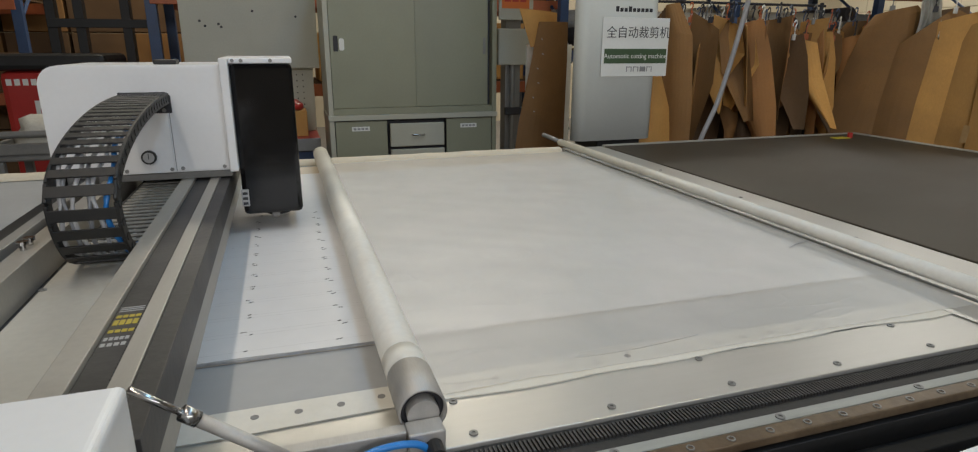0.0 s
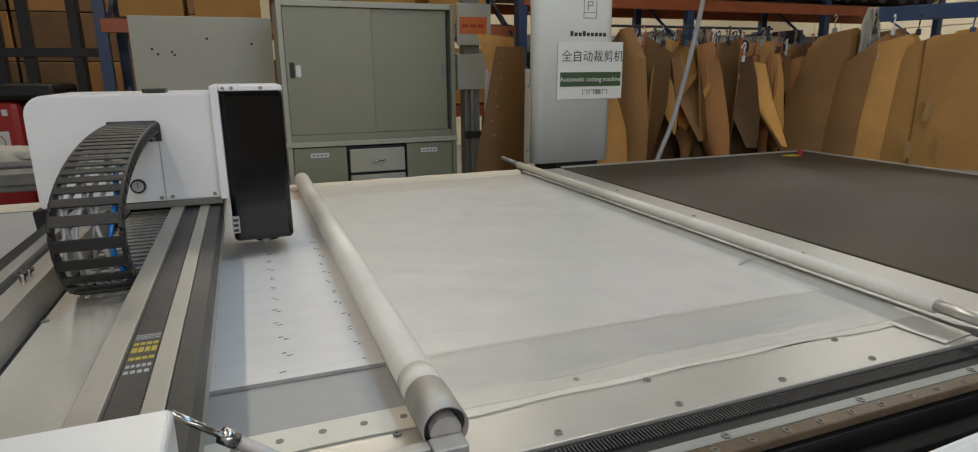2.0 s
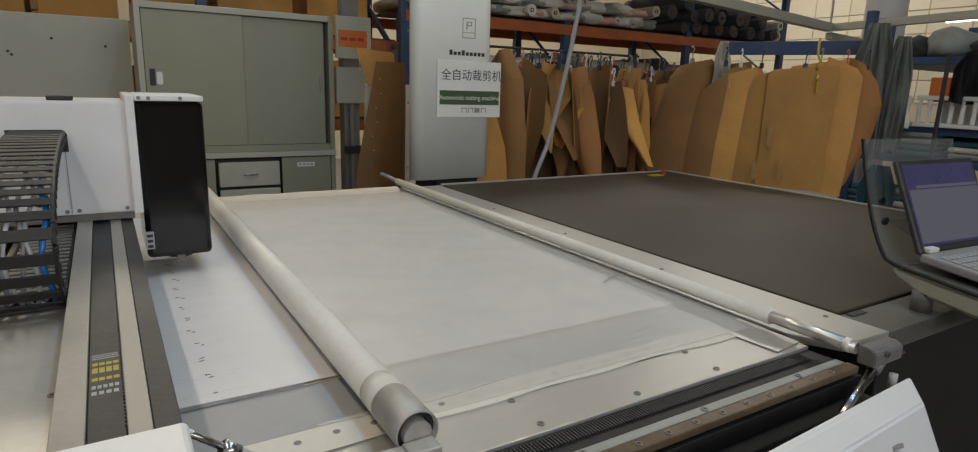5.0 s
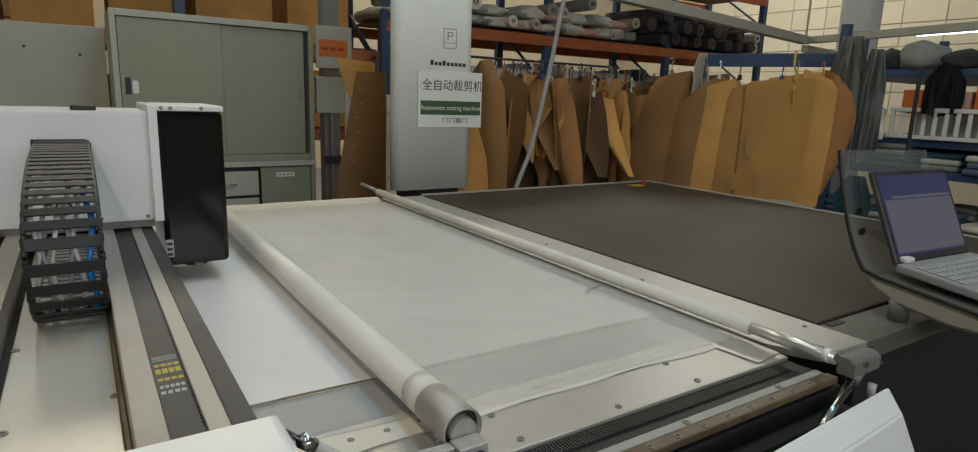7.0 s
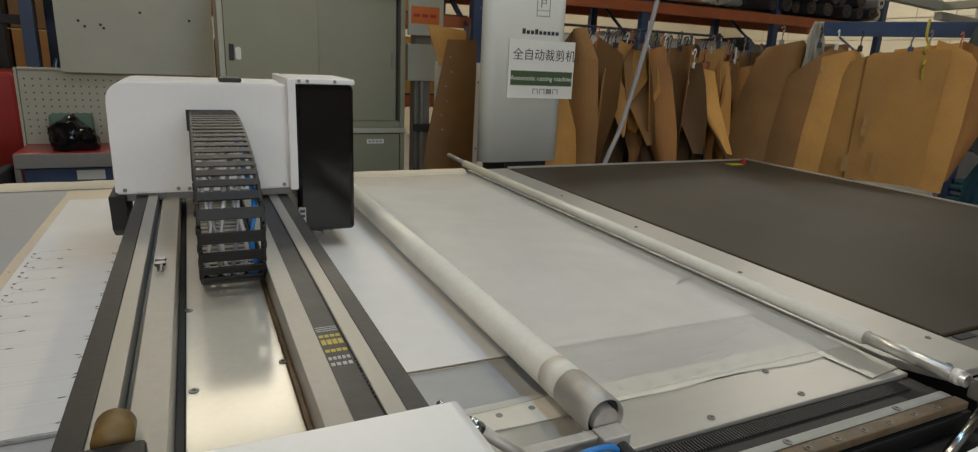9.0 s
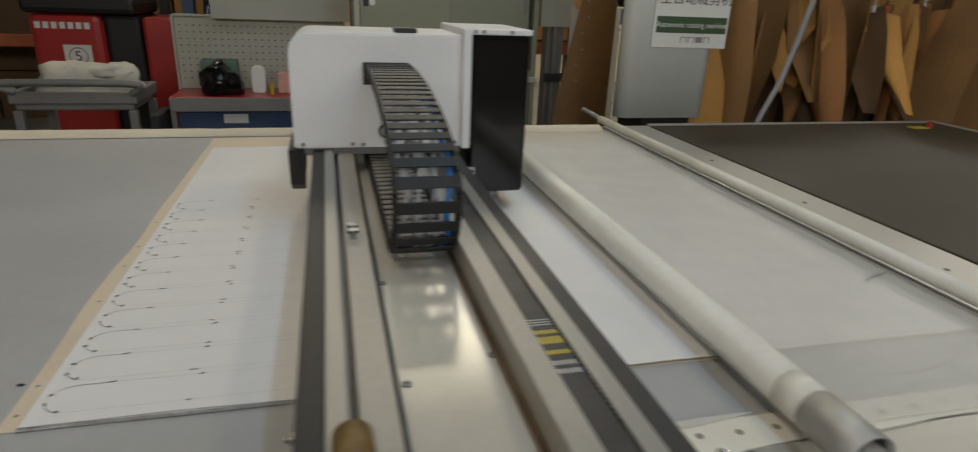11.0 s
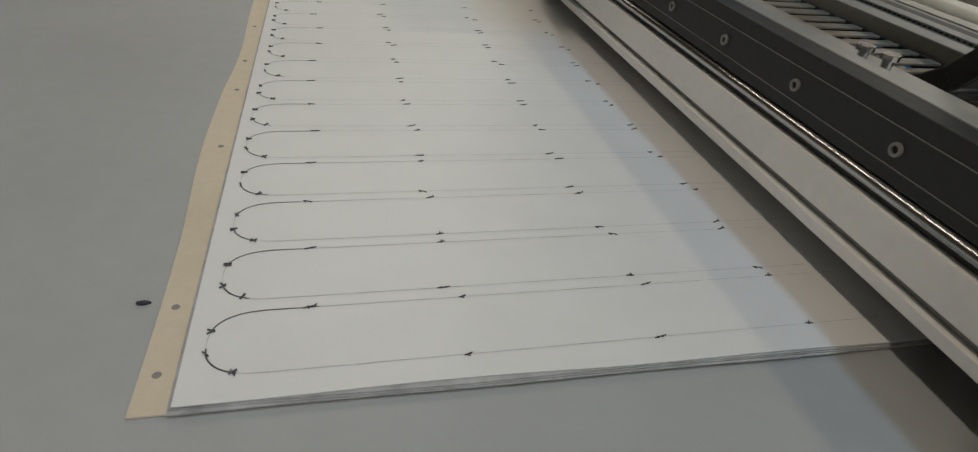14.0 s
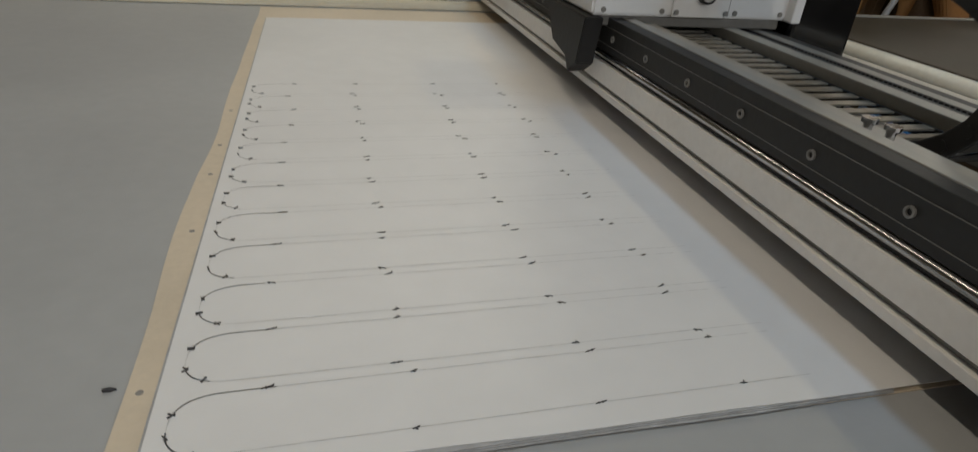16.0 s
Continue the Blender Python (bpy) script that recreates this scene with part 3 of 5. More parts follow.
part("tube", rod((1.241, 0.725, 0.880), (1.245, 2.70, 0.880), 0.0165, 24), PVC, rpole, "white plastic tube", True)
part("inner_tube", pipe((1.2395, 0.546, 0.880), (1.241, 0.735, 0.880), 0.0125, 0.010, 24), TUBE_METAL, rpole, "bare aluminium tube", True)
part("far_tip", rod((1.245, 2.69, 0.882), (1.243, 2.90, 0.890), 0.0105, 16), GREY_PLASTIC, rpole, "", True)
clamp = part("clamp", outline([(0.512, 0.851), (0.545, 0.851), (0.545, 0.885), (0.524, 0.886), (0.512, 0.878)], 0.098, "x", 1.242, None, 0.002), GREY_STEEL, rpole, "dark steel clamp block")
part("collar", pipe((1.239, 0.556, 0.880), (1.239, 0.568, 0.880), 0.0138, 0.0126, 24), PALE_PROFILE, rpole, "bright steel collar", True)
for dy, dz in ((0.519, 0.858), (0.528, 0.873), (0.537, 0.858), (0.539, 0.879)):
    part("bolt", rod((1.340, dy, dz), (1.358, dy, dz), 0.0045, 8), STEEL, clamp, "steel clamp bolt")
part("bolt", rod((1.275, 0.512, 0.874), (1.275, 0.506, 0.874), 0.0055, 12), STEEL, clamp, "steel clamp bolt")
part("strut", rod((1.288, 0.526, 0.853), (1.10, 0.496, 0.783), 0.0080, 14), STEEL, rpole, "chrome gas strut", True)
part("strut_head", rod((1.292, 0.527, 0.8545), (1.258, 0.521, 0.842), 0.0125, 14), GREY_STEEL, rpole, "", True)
part("thin_rod", rod((1.236, 0.510, 0.835), (1.09, 0.500, 0.775), 0.0032, 10), STEEL, rpole, "thin steel rod", True)
part("fitting", rod((1.285, 0.497, 0.812), (1.288, 0.498, 0.838), 0.0075, 14), PALE_INK, rpole, "pale plastic air fitting", True)

# ---- black conveyor table ----
conv = empty("conveyor_table", label="black conveyor belt table beside the cutter", category="table")
part("belt", box(1.482, 3.06, 0.716, 2.70, 0.80, BED + 0.001, 0.004), TABLE_BLACK, conv, "matt black belt")
part("far_edge", box(1.482, 3.06, 2.702, 2.725, 0.78, BED + 0.006, 0.002), ALU_X, conv)
part("side_edge", box(3.062, 3.085, 0.716, 2.725, 0.78, BED + 0.006, 0.002), ALU_X, conv)
part("near_plate", box(1.482, 3.06, 0.60, 0.712, 0.80, BED - 0.004, 0.002), DARK_STEEL, conv, "worn grey end plate")
part("base", box(1.5, 3.0, 0.62, 2.6, 0, 0.795, 0.004), BLACK_PLASTIC, conv, "dark base")
part("slot", box(1.50, 1.56, 0.690, 0.708, BED - 0.0035, BED - 0.0015), INK, conv)
stop = empty("emergency_button", pose(2.86, 2.58, BED + 0.001), label="small red emergency button on a yellow base", category="button")
part("base", box(-0.07, 0.02, -0.025, 0.025, 0, 0.004, 0.001), YELLOW_INK, stop, "yellow base")
part("knob", rod((0.04, 0, 0.0), (0.04, 0, 0.028), 0.013, 16), RED, stop, "red knob")

# ---- moving gantry ----
gantry = empty("cutting_gantry", label="white and aluminium cutting gantry on rails", category="cutting machine")
Y0, Y1 = 0.53, 2.78
beam = part("beam", box(-0.466, -0.146, Y0, Y1, 0.887, 0.950, 0.002), EXTRUSION, gantry, "aluminium beam")
def strip(name, x0, x1, z0, z1, material, label="", y0=Y0, y1=Y1, bevel=0.0012):
    return part(name, box(x0, x1, y0, y1, z0, z1, bevel), material, beam, label)


strip("rail_cover", -0.480, -0.455, 0.957, 1.014, BLACK_PLASTIC, "black rail cover with bolts")
strip("cover_line", -0.4808, -0.4801, 0.9985, 0.9992, GREY_STEEL, "", Y0, Y1, 0)
strip("cover_line", -0.4808, -0.4801, 0.9690, 0.9697, GREY_STEEL, "", Y0, Y1, 0)
strip("left_edge", -0.4545, -0.434, 0.9505, 1.015, EXTRUSION)
strip("left_groove", -0.4335, -0.4255, 0.9505, 0.988, GREY_STEEL)
strip("left_channel", -0.425, -0.390, 0.9505, 1.006, CREAM_PLATE)
strip("trough_slot", -0.3895, -0.3795, 0.95, 0.953, INK)
strip("trough", -0.379, -0.259, 0.9505, 0.958, TROUGH, "pale cable trough")
strip("trough_edge", -0.2585, -0.2525, 0.9505, 0.963, RUSTY)
strip("right_channel", -0.252, -0.2225, 0.9505, 1.002, CREAM_PLATE)
strip("drive_belt", -0.222, -0.188, 0.9505, 0.9955, BLACK_BELT, "black toothed drive belt")
strip("right_edge", -0.1875, -0.1655, 0.9505, 0.9990, EXTRUSION)
strip("right_cover", -0.165, -0.140, 0.945, 0.9975, BLACK_BELT, "black cover strip")
part("guide_rod", rod((-0.481, Y0, 0.9515), (-0.481, Y1, 0.9515), 0.005, 14), STEEL, beam, "polished guide rod", True)
strip("lower_ledge", -0.479, -0.4665, 0.9405, 0.946, BLACK_PLASTIC)
strip("lower_profile", -0.486, -0.467, 0.9045, 0.940, PALE_PROFILE)
strip("lower_groove", -0.480, -0.467, 0.8972, 0.904, GREY_STEEL)
strip("bottom_profile", -0.488, -0.467, 0.885, 0.8967, PALE_PROFILE)
bolt = mesh_of(pipe((0, 0, 0), (-0.0025, 0, 0), 0.0058, 0.0034, 16), GREY_STEEL)
for i in range(17):
    shared("bolt", bolt, beam, pose(-0.480, 0.640 + 0.1262 * i, 0.983))
bt = bmesh.new()
for i in range(240):
    y = Y0 + 0.12 + i * 0.0085
    box(-0.1895, -0.1865, y, y + 0.0042, 0.9952, 0.9972, 0, bt)
tagged(part("belt_teeth", bt, BLACK_BELT, beam), kind="stuff")
bm = bmesh.new()
for r in range(3):
    for c in range(4):
        box(-0.2185 + 0.0072 * c, -0.2128 + 0.0072 * c, 0.772 + 0.022 * r, 0.772 + 0.022 * r + (0.015 if r == 1 else 0.008), 0.9955, 0.9960, 0, bm)
part("yellow_print", bm, YELLOW_INK, beam, "yellow printed bars on the belt")
bm = bmesh.new()
for r, n in ((0, 4), (1, 5)):
    bm = bmesh.new()
    for c in range(n):
        w = 0.028 / n
        box(-0.2185 + w * c, -0.2185 + w * c + w * 0.7, 0.735 + 0.016 * r, 0.735 + 0.016 * r + 0.008, 0.9955, 0.9960, 0, bm)
    part("pale_print", bm, PALE_INK, beam, "pale printed bars on the belt")
bm = bmesh.new()
for r in range(3):
    box(-0.219, -0.191, 0.836 + 0.006 * r, 0.838 + 0.006 * r, 0.9955, 0.9960, 0, bm)
part("pale_print", bm, PALE_INK, beam, "pale printed bars on the belt")
for x, y in ((-0.370, 0.80), (-0.262, 0.84), (-0.375, 1.06), (-0.28, 1.5)):
    shared("trough_screw", screw, beam, pose(x, y, 0.9585))
bm = rod((-0.412, 1.125, 0.997), (-0.412, 1.125, 1.020), 0.005, 12)
rod((-0.412, 1.125, 1.016), (-0.412, 1.125, 1.021), 0.0085, 12, None, bm)
rod((-0.412, 1.155, 0.997), (-0.412, 1.155, 1.018), 0.005, 12, None, bm)
rod((-0.412, 1.155, 1.014), (-0.412, 1.155, 1.019), 0.0085, 12, None, bm)
part("stop_bolts", bm, STEEL, beam, "two upright stop bolts")

# end stop and end covers
stopper = part("end_stop", box(-0.462, -0.405, 0.560, 0.612, 0.998, 1.022, 0.004), BLACK_PLASTIC, gantry, "black end stop block")
part("rubber", rod((-0.432, 0.618, 1.018), (-0.432, 0.650, 1.018), 0.017, 20), BUFFER, stopper, "amber rubber buffer", True)
part("end_cover", outline(rounded(-0.60, -0.143, 0.66, 1.052, 0.006, (0, 1, 1, 1)), 0.26, "y", 0.268, None, 0.003), WHITE_PAINT, gantry, "white painted end cover")
part("far_cover", box(-0.52, -0.15, 2.785, 2.96, 0.72, 1.01, 0.012), WHITE_PAINT, gantry, "white painted end cover")
part("front_clip", box(-0.510, -0.487, 0.56, 0.62, 0.885, 0.905, 0.003), STEEL, gantry, "small steel clip")

part("end_plate", box(-0.494, -0.462, 0.50, 0.529, 0.868, 0.96, 0.002), STEEL, gantry, "steel end plate")
for y in (0.785, 0.835):
    bm = rod((-0.487, y, 0.878), (-0.500, y, 0.878), 0.0085, 6)
    rod((-0.500, y, 0.878), (-0.506, y, 0.878), 0.0055, 12, None, bm)
    part("hex_bolt", bm, STEEL, gantry, "steel hex bolt")
part("stop_bracket", box(-0.512, -0.492, 0.66, 0.76, 0.862, 0.884, 0.003), STEEL, gantry, "steel stop bracket")
part("stop_pin", rod((-0.502, 0.76, 0.876), (-0.502, 0.80, 0.876), 0.0055, 12), STEEL, gantry)

# cutting head
head = part("head_cover", outline(rounded(-0.520, -0.121, 1.020, 1.276, 0.045, (0, 0, 0, 1), 8), 0.27, "y", 1.665, None, 0.004), WHITE_PAINT, gantry, "white sheet-metal head cover")
part("head_slot", outline([(-0.362, 1.165), (-0.252, 1.165), (-0.252, 1.205), (-0.262, 1.214), (-0.362, 1.214)], 0.003, "y", 1.6615), INK, head, "dark cable opening")
part("gauge_panel", outline([(-0.372, 1.022), (-0.262, 1.022), (-0.262, 1.164), (-0.372, 1.164)], 0.004, "y", 1.659, None, 0.0008), WHITE_PAINT, head)
gauge = part("gauge", rod((-0.314, 1.658, 1.062), (-0.314, 1.648, 1.062), 0.0165, 28), BLACK_PLASTIC, head, "round dial gauge")
part("dial", rod((-0.314, 1.648, 1.062), (-0.314, 1.6472, 1.062), 0.0125, 28), PALE_INK, gauge)
part("needle", box(-0.3148, -0.3132, 1.6462, 1.6470, 1.058, 1.072, 0, None), INK, gauge)
part("seam", box(-0.2595, -0.258, 1.6635, 1.6655, 1.024, 1.21), GREY_PLASTIC, head)
part("side_plate", box(-0.137, -0.117, 1.645, 1.95, 1.018, 1.292, 0.003), WHITE_PAINT, head, "white side plate")
part("black_cover", box(-0.1165, 0.030, 1.668, 1.918, 0.898, 1.278, 0.012, None, None, 3), BLACK_GLOSS, head, "glossy black plastic cover")
part("top_lid", box(-0.1165, 0.0305, 1.660, 1.93, 1.2785, 1.292, 0.003), WHITE_PAINT, head, "white top lid")
part("top_box", box(-0.285, -0.235, 1.70, 1.76, 1.276, 1.287, 0.003), BLACK_PLASTIC, head, "small black box")
part("tool_foot", rod((-0.035, 1.79, 0.872), (-0.035, 1.79, 0.90), 0.032, 24, 0.04), BLACK_PLASTIC, head, "black cutter foot")
part("tool_blade", box(-0.05, -0.03, 1.70, 1.72, 0.880, 0.90, 0.003), GREY_STEEL, head)
part("connector", box(-0.118, -0.100, 1.655, 1.664, 0.925, 0.968, 0.001), PALE_INK, head, "pale terminal strip")
for z in (0.932, 0.945, 0.958):
    part("terminal", box(-0.115, -0.103, 1.6545, 1.656, z - 0.003, z + 0.004), INK, head)
part("left_foot", outline([(1.655, 1.018), (1.668, 0.962), (1.672, 0.935), (1.708, 0.912), (1.725, 0.935), (1.80, 0.948), (1.86, 1.018)], 0.034, "x", -0.534, None, 0.002), BLACK_PLASTIC, head, "black carriage foot")
part("carriage", box(-0.50, -0.135, 1.68, 1.92, 1.0005, 1.018, 0.002), GREY_STEEL, head)
hs = mesh_of(rod((0, 0, 0), (0, -0.0025, 0), 0.0045, 12), GREY_STEEL)
for x, z in ((-0.50, 1.03), (-0.39, 1.03), (-0.245, 1.03), (-0.15, 1.03), (-0.268, 1.03), (-0.366, 1.03), (-0.268, 1.172)):
    shared("head_screw", hs, head, pose(x, 1.6645 if x != -0.268 and x != -0.366 else 1.6575, z))
for x in (-0.107, -0.087, -0.02):
    shared("head_screw", hs, head, pose(x, 1.6605, 1.2855))

# cable chain in links
def chain_line():
    pts = [(1.92, 0.973)]
    y = 1.92
    while y > 1.194:
        y -= 0.01
        pts.append((y, 0.973))
    for a in range(-87, 1, 3):
        pts.append((1.190 - 0.114 * math.cos(radians(a)), 1.083 + 0.110 * math.sin(radians(a))))
    for a in range(2, 87, 2):
        pts.append((1.602 - 0.526 * math.cos(radians(a)), 1.083 + 0.117 * math.sin(radians(a))))
    pts += [(1.615, 1.200), (1.70, 1.200)]
    return pts


line = chain_line()
lens = [0.0]
for (a, b), (c, d) in zip(line, line[1:]):
    lens.append(lens[-1] + math.hypot(c - a, d - b))


def on_line(s):
    for i in range(len(lens) - 1):
        if lens[i + 1] >= s:
            t = (s - lens[i]) / (lens[i + 1] - lens[i])
            (a, b), (c, d) = line[i], line[i + 1]
            return a + (c - a) * t, b + (d - b) * t, math.degrees(math.atan2(d - b, -(c - a)))
    return line[-1][0], line[-1][1], 180.0


chain = part("cable_chain", box(-0.352, -0.258, 1.915, 1.93, 0.96, 0.99, 0.001), BLACK_PLASTIC, gantry, "black plastic cable chain full of cables")
PITCH, CW = 0.0305, 0.047
b = bmesh.new()
for s in (-1, 1):
    box(s * CW - 0.003, s * CW + 0.003, -0.0165, 0.0165, -0.0115, 0.0135, 0.002, b)
    rod((s * (CW + 0.002), 0.010, 0.001), (s * (CW + 0.0045), 0.010, 0.001), 0.007, 12, None, b)
box(-CW, CW, -0.0095, 0.0095, -0.0125, -0.0095, 0.001, b)
link = mesh_of(b, BLACK_PLASTIC)
# paler than the links: overhead light on these bars is painted into the grey
bar_mesh = mesh_of(box(-CW + 0.003, CW - 0.003, -0.0085, 0.0085, 0.0105, 0.0135, 0.001), CHAIN_BAR)
n = int(lens[-1] / PITCH)
for i in range(n):
    y, z, a = on_line(i * PITCH + 0.01)
    turn = pose(-0.305, y, z, 0, 0, 0) @ pose(0, 0, 0, 180 - a, 0, 0) @ pose(0, 0, 0, 0, 180, 0)
    one = shared("link", link, chain, turn)
    if i * PITCH < 0.74:
        shared("crossbar", bar_mesh, one, pose(0, 0, 0), "black crossbar painted grey for the light it catches")
rnd = random.Random(11)
for i, (x, material) in enumerate(((-0.340, WHITE_TUBE), (-0.328, GREY_TUBE), (-0.316, WHITE_TUBE), (-0.300, GREY_TUBE), (-0.288, WHITE_TUBE), (-0.271, BLUE_TUBE))):
    pts = []
    for k in range(40, n * 2):
        y, z, a = on_line(k * PITCH / 2)
        pts.append((x + 0.0045 * math.sin(k * 0.55 + i * 2.1), y + rnd.uniform(-0.001, 0.001), z + 0.003 * math.sin(k * 0.4 + i)))
    part("cable", sweep(pts, 0.0046 if material is BLUE_TUBE else 0.0034, 8), material, chain, "blue air hose" if material is BLUE_TUBE else "", True)

# film pole carried by the gantry
fp = part("film_tube", rod((0.132, 0.735, 0.893), (0.132, 2.62, 0.893), 0.0290, 32), PVC, gantry, "white plastic film tube", True)
part("sleeve", pipe((0.132, 0.655, 0.893), (0.132, 0.742, 0.893), 0.0305, 0.0278, 32), SATIN, fp, "brushed steel sleeve", True)
part("bearing", pipe((0.132, 0.664, 0.893), (0.132, 0.690, 0.893), 0.0276, 0.0205, 28), INK, fp, "", True)
part("shaft", rod((0.132, 0.653, 0.890), (0.132, 0.72, 0.893), 0.0200, 24), SATIN, fp, "", False)
part("tape", pipe((0.132, 0.756, 0.893), (0.132, 0.79, 0.893), 0.0296, 0.028, 32), PVC, fp, "wrapped tape", True)
br = part("bracket", box(-0.143, 0.1075, 0.634, 0.652, 0.856, 0.884, 0.0015), SATIN, gantry, "steel bracket bar")
part("bracket_block", box(0.108, 0.152, 0.622, 0.652, 0.855, 0.886, 0.002), SATIN, br)
part("bracket_bolt", rod((0.137, 0.621, 0.868), (0.137, 0.600, 0.866), 0.0105, 16), BLACK_PLASTIC, br)
part("air_hose", sweep(curve_points([(0.130, 0.618, 0.866), (0.115, 0.614, 0.879), (0.09, 0.612, 0.884), (0.06, 0.612, 0.880), (0.035, 0.610, 0.866), (0.02, 0.60, 0.82)]), 0.0045, 10), BLUE_TUBE, br, "blue air hose", True)
part("piston_rod", rod((-0.150, 0.558, 1.031), (-0.105, 0.566, 0.990), 0.0036, 12), STEEL, gantry, "thin piston rod", True)
part("piston_joint", rod((-0.112, 0.565, 0.9964), (-0.100, 0.567, 0.9855), 0.0080, 14), STEEL, gantry, "", True)
part("piston_cylinder", rod((-0.100, 0.567, 0.9855), (0.012, 0.588, 0.882), 0.0068, 16), SATIN, gantry, "slim steel gas cylinder", True)

# ---- control column with sign ----
col = empty("control_column", label="white rounded machine column with a printed sign", category="machine column")
arc = lambda cx, cy, r, a0, a1: [(cx + r * math.cos(radians(a0 + (a1 - a0) * k / 8)), cy + r * math.sin(radians(a0 + (a1 - a0) * k / 8))) for k in range(9)]
part("shell", outline(arc(1.505, 3.015, 0.065, 190, 270) + arc(1.850, 3.012, 0.062, 270, 350) + [(1.86, 3.28), (1.62, 3.28)], 1.9, "z", 0.838), COLUMN_PAINT, col, "white painted shell", True)
for p in col.children[0].data.polygons:
    p.use_smooth = abs(p.normal.z) < 0.5
part("base", box(1.60, 1.86, 3.0, 3.27, 0, 0.835, 0.004), BLACK_PLASTIC, col, "dark base")
sign = part("sign", box(1.568, 1.957, 2.9405, 2.9445, 1.170, 1.462, 0.001), PAPER, col, "white printed sign board")
part("green_band", box(1.583, 1.948, 2.9393, 2.9404, 1.236, 1.309), GREEN_INK, sign, "green band")
text("sign_text", "Automotic cutting machine", 0.0335, PAPER, sign, pose(1.766, 2.9388, 1.272, 90, 0, 0), "white lettering")
text("sign_text", "\u5168\u81ea\u52a8\u88c1\u526a\u673a", 0.062, INK, sign, pose(1.775, 2.9400, 1.386, 90, 0, 0), "dark lettering")
bm = bmesh.new()
for i in range(4):
    x = 1.715 + i * 0.040
    box(x, x + 0.032, 2.9395, 2.9404, 1.2155 if i != 2 else 1.195, 1.220, 0, bm)
    box(x, x + 0.005, 2.9395, 2.9404, 1.194, 1.2215, 0, bm)
    box(x + 0.027, x + 0.032, 2.9395, 2.9404, 1.194, 1.2195, 0, bm)
part("emblem", bm, GREY_PLASTIC, sign, "grey maker's mark")
bm = bmesh.new()
for i in range(9):
    x = 1.642 + i * 0.0242
    box(x, x + 0.018, 2.9488, 2.9498, 1.490, 1.516 if i in (0, 3) else 1.508, 0, bm)
part("maker_mark", bm, INK, col, "dark maker's mark")
bm = bmesh.new()
for x0, x1, z0, z1 in ((1.717, 1.795, 1.676, 1.680), (1.717, 1.795, 1.578, 1.582), (1.717, 1.721, 1.578, 1.680), (1.791, 1.795, 1.578, 1.680), (1.717, 1.795, 1.606, 1.609), (1.740, 1.746, 1.622, 1.662), (1.740, 1.772, 1.657, 1.662), (1.740, 1.772, 1.640, 1.645), (1.767, 1.772, 1.640, 1.662)):
    box(x0, x1, 2.9488, 2.9498, z0, z1, 0, bm)
part("square_mark", bm, GREY_PLASTIC, col, "square outlined mark")
for z in (0.90, 1.24, 1.60):
    part("screw", rod((1.4415, 3.02, z), (1.438, 3.02, z), 0.006, 10), GREY_STEEL, col)

# ---- steel cabinet ----
cab = empty("steel_cabinet", label="grey-green steel cabinet with sliding doors and drawers", category="cabinet")
CX0, CX1, CY, CT = 0.265, 1.345, 3.942, 1.728
part("back", box(CX0, CX1, CY + 0.43, CY + 0.45, 0.0, CT, 0.002), CAB, cab)
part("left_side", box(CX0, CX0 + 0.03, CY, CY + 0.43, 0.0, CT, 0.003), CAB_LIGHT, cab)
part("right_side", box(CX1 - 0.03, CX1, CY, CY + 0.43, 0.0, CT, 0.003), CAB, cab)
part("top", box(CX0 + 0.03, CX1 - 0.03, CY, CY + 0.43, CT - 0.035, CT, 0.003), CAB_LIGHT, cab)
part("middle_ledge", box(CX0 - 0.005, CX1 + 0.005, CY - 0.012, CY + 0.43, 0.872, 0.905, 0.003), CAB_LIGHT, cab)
part("inside", box(CX0 + 0.03, CX1 - 0.03, CY + 0.06, CY + 0.07, 0.05, CT - 0.035), INK, cab)
part("track", box(CX0 + 0.031, CX1 - 0.031, CY + 0.004, CY + 0.05, 0.906, 0.945, 0.002), CAB, cab, "lower door track")
dl = part("door", box(CX0 + 0.032, 0.815, CY + 0.014, CY + 0.030, 0.946, CT - 0.037, 0.003), CAB, cab, "sliding steel door")
part("grip", box(0.318, 0.345, CY + 0.010, CY + 0.0135, 1.285, 1.375, 0.003), INK, dl, "recessed black grip")
part("worn_patch", outline(rounded(0.352, 0.382, 1.29, 1.36, 0.012), 0.001, "y", CY + 0.0125), PAPER, dl, "torn paper patch")
dr = part("door", box(0.800, CX1 - 0.050, CY + 0.034, CY + 0.050, 0.946, CT - 0.037, 0.003), CAB, cab, "sliding steel door")
part("grip", box(1.262, 1.278, CY + 0.030, CY + 0.0335, 1.27, 1.37, 0.003), GREY_STEEL, dr)
for x0, x1 in ((CX0 + 0.034, 0.618), (1.004, CX1 - 0.034)):
    d = part("lower_door", box(x0, x1, CY + 0.002, CY + 0.02, 0.06, 0.866, 0.004), CAB, cab, "lower steel door")
    xm = (x0 + x1) / 2
    part("label", box(xm - 0.06, xm + 0.05, CY + 0.0002, CY + 0.0015, 0.805, 0.832), PAPER, d, "white paper label")
    for k in range(4):
        part("label_mark", box(xm - 0.05 + 0.024 * k, xm - 0.033 + 0.024 * k, CY - 0.0008, CY, 0.812, 0.825), GREY_PLASTIC, d)
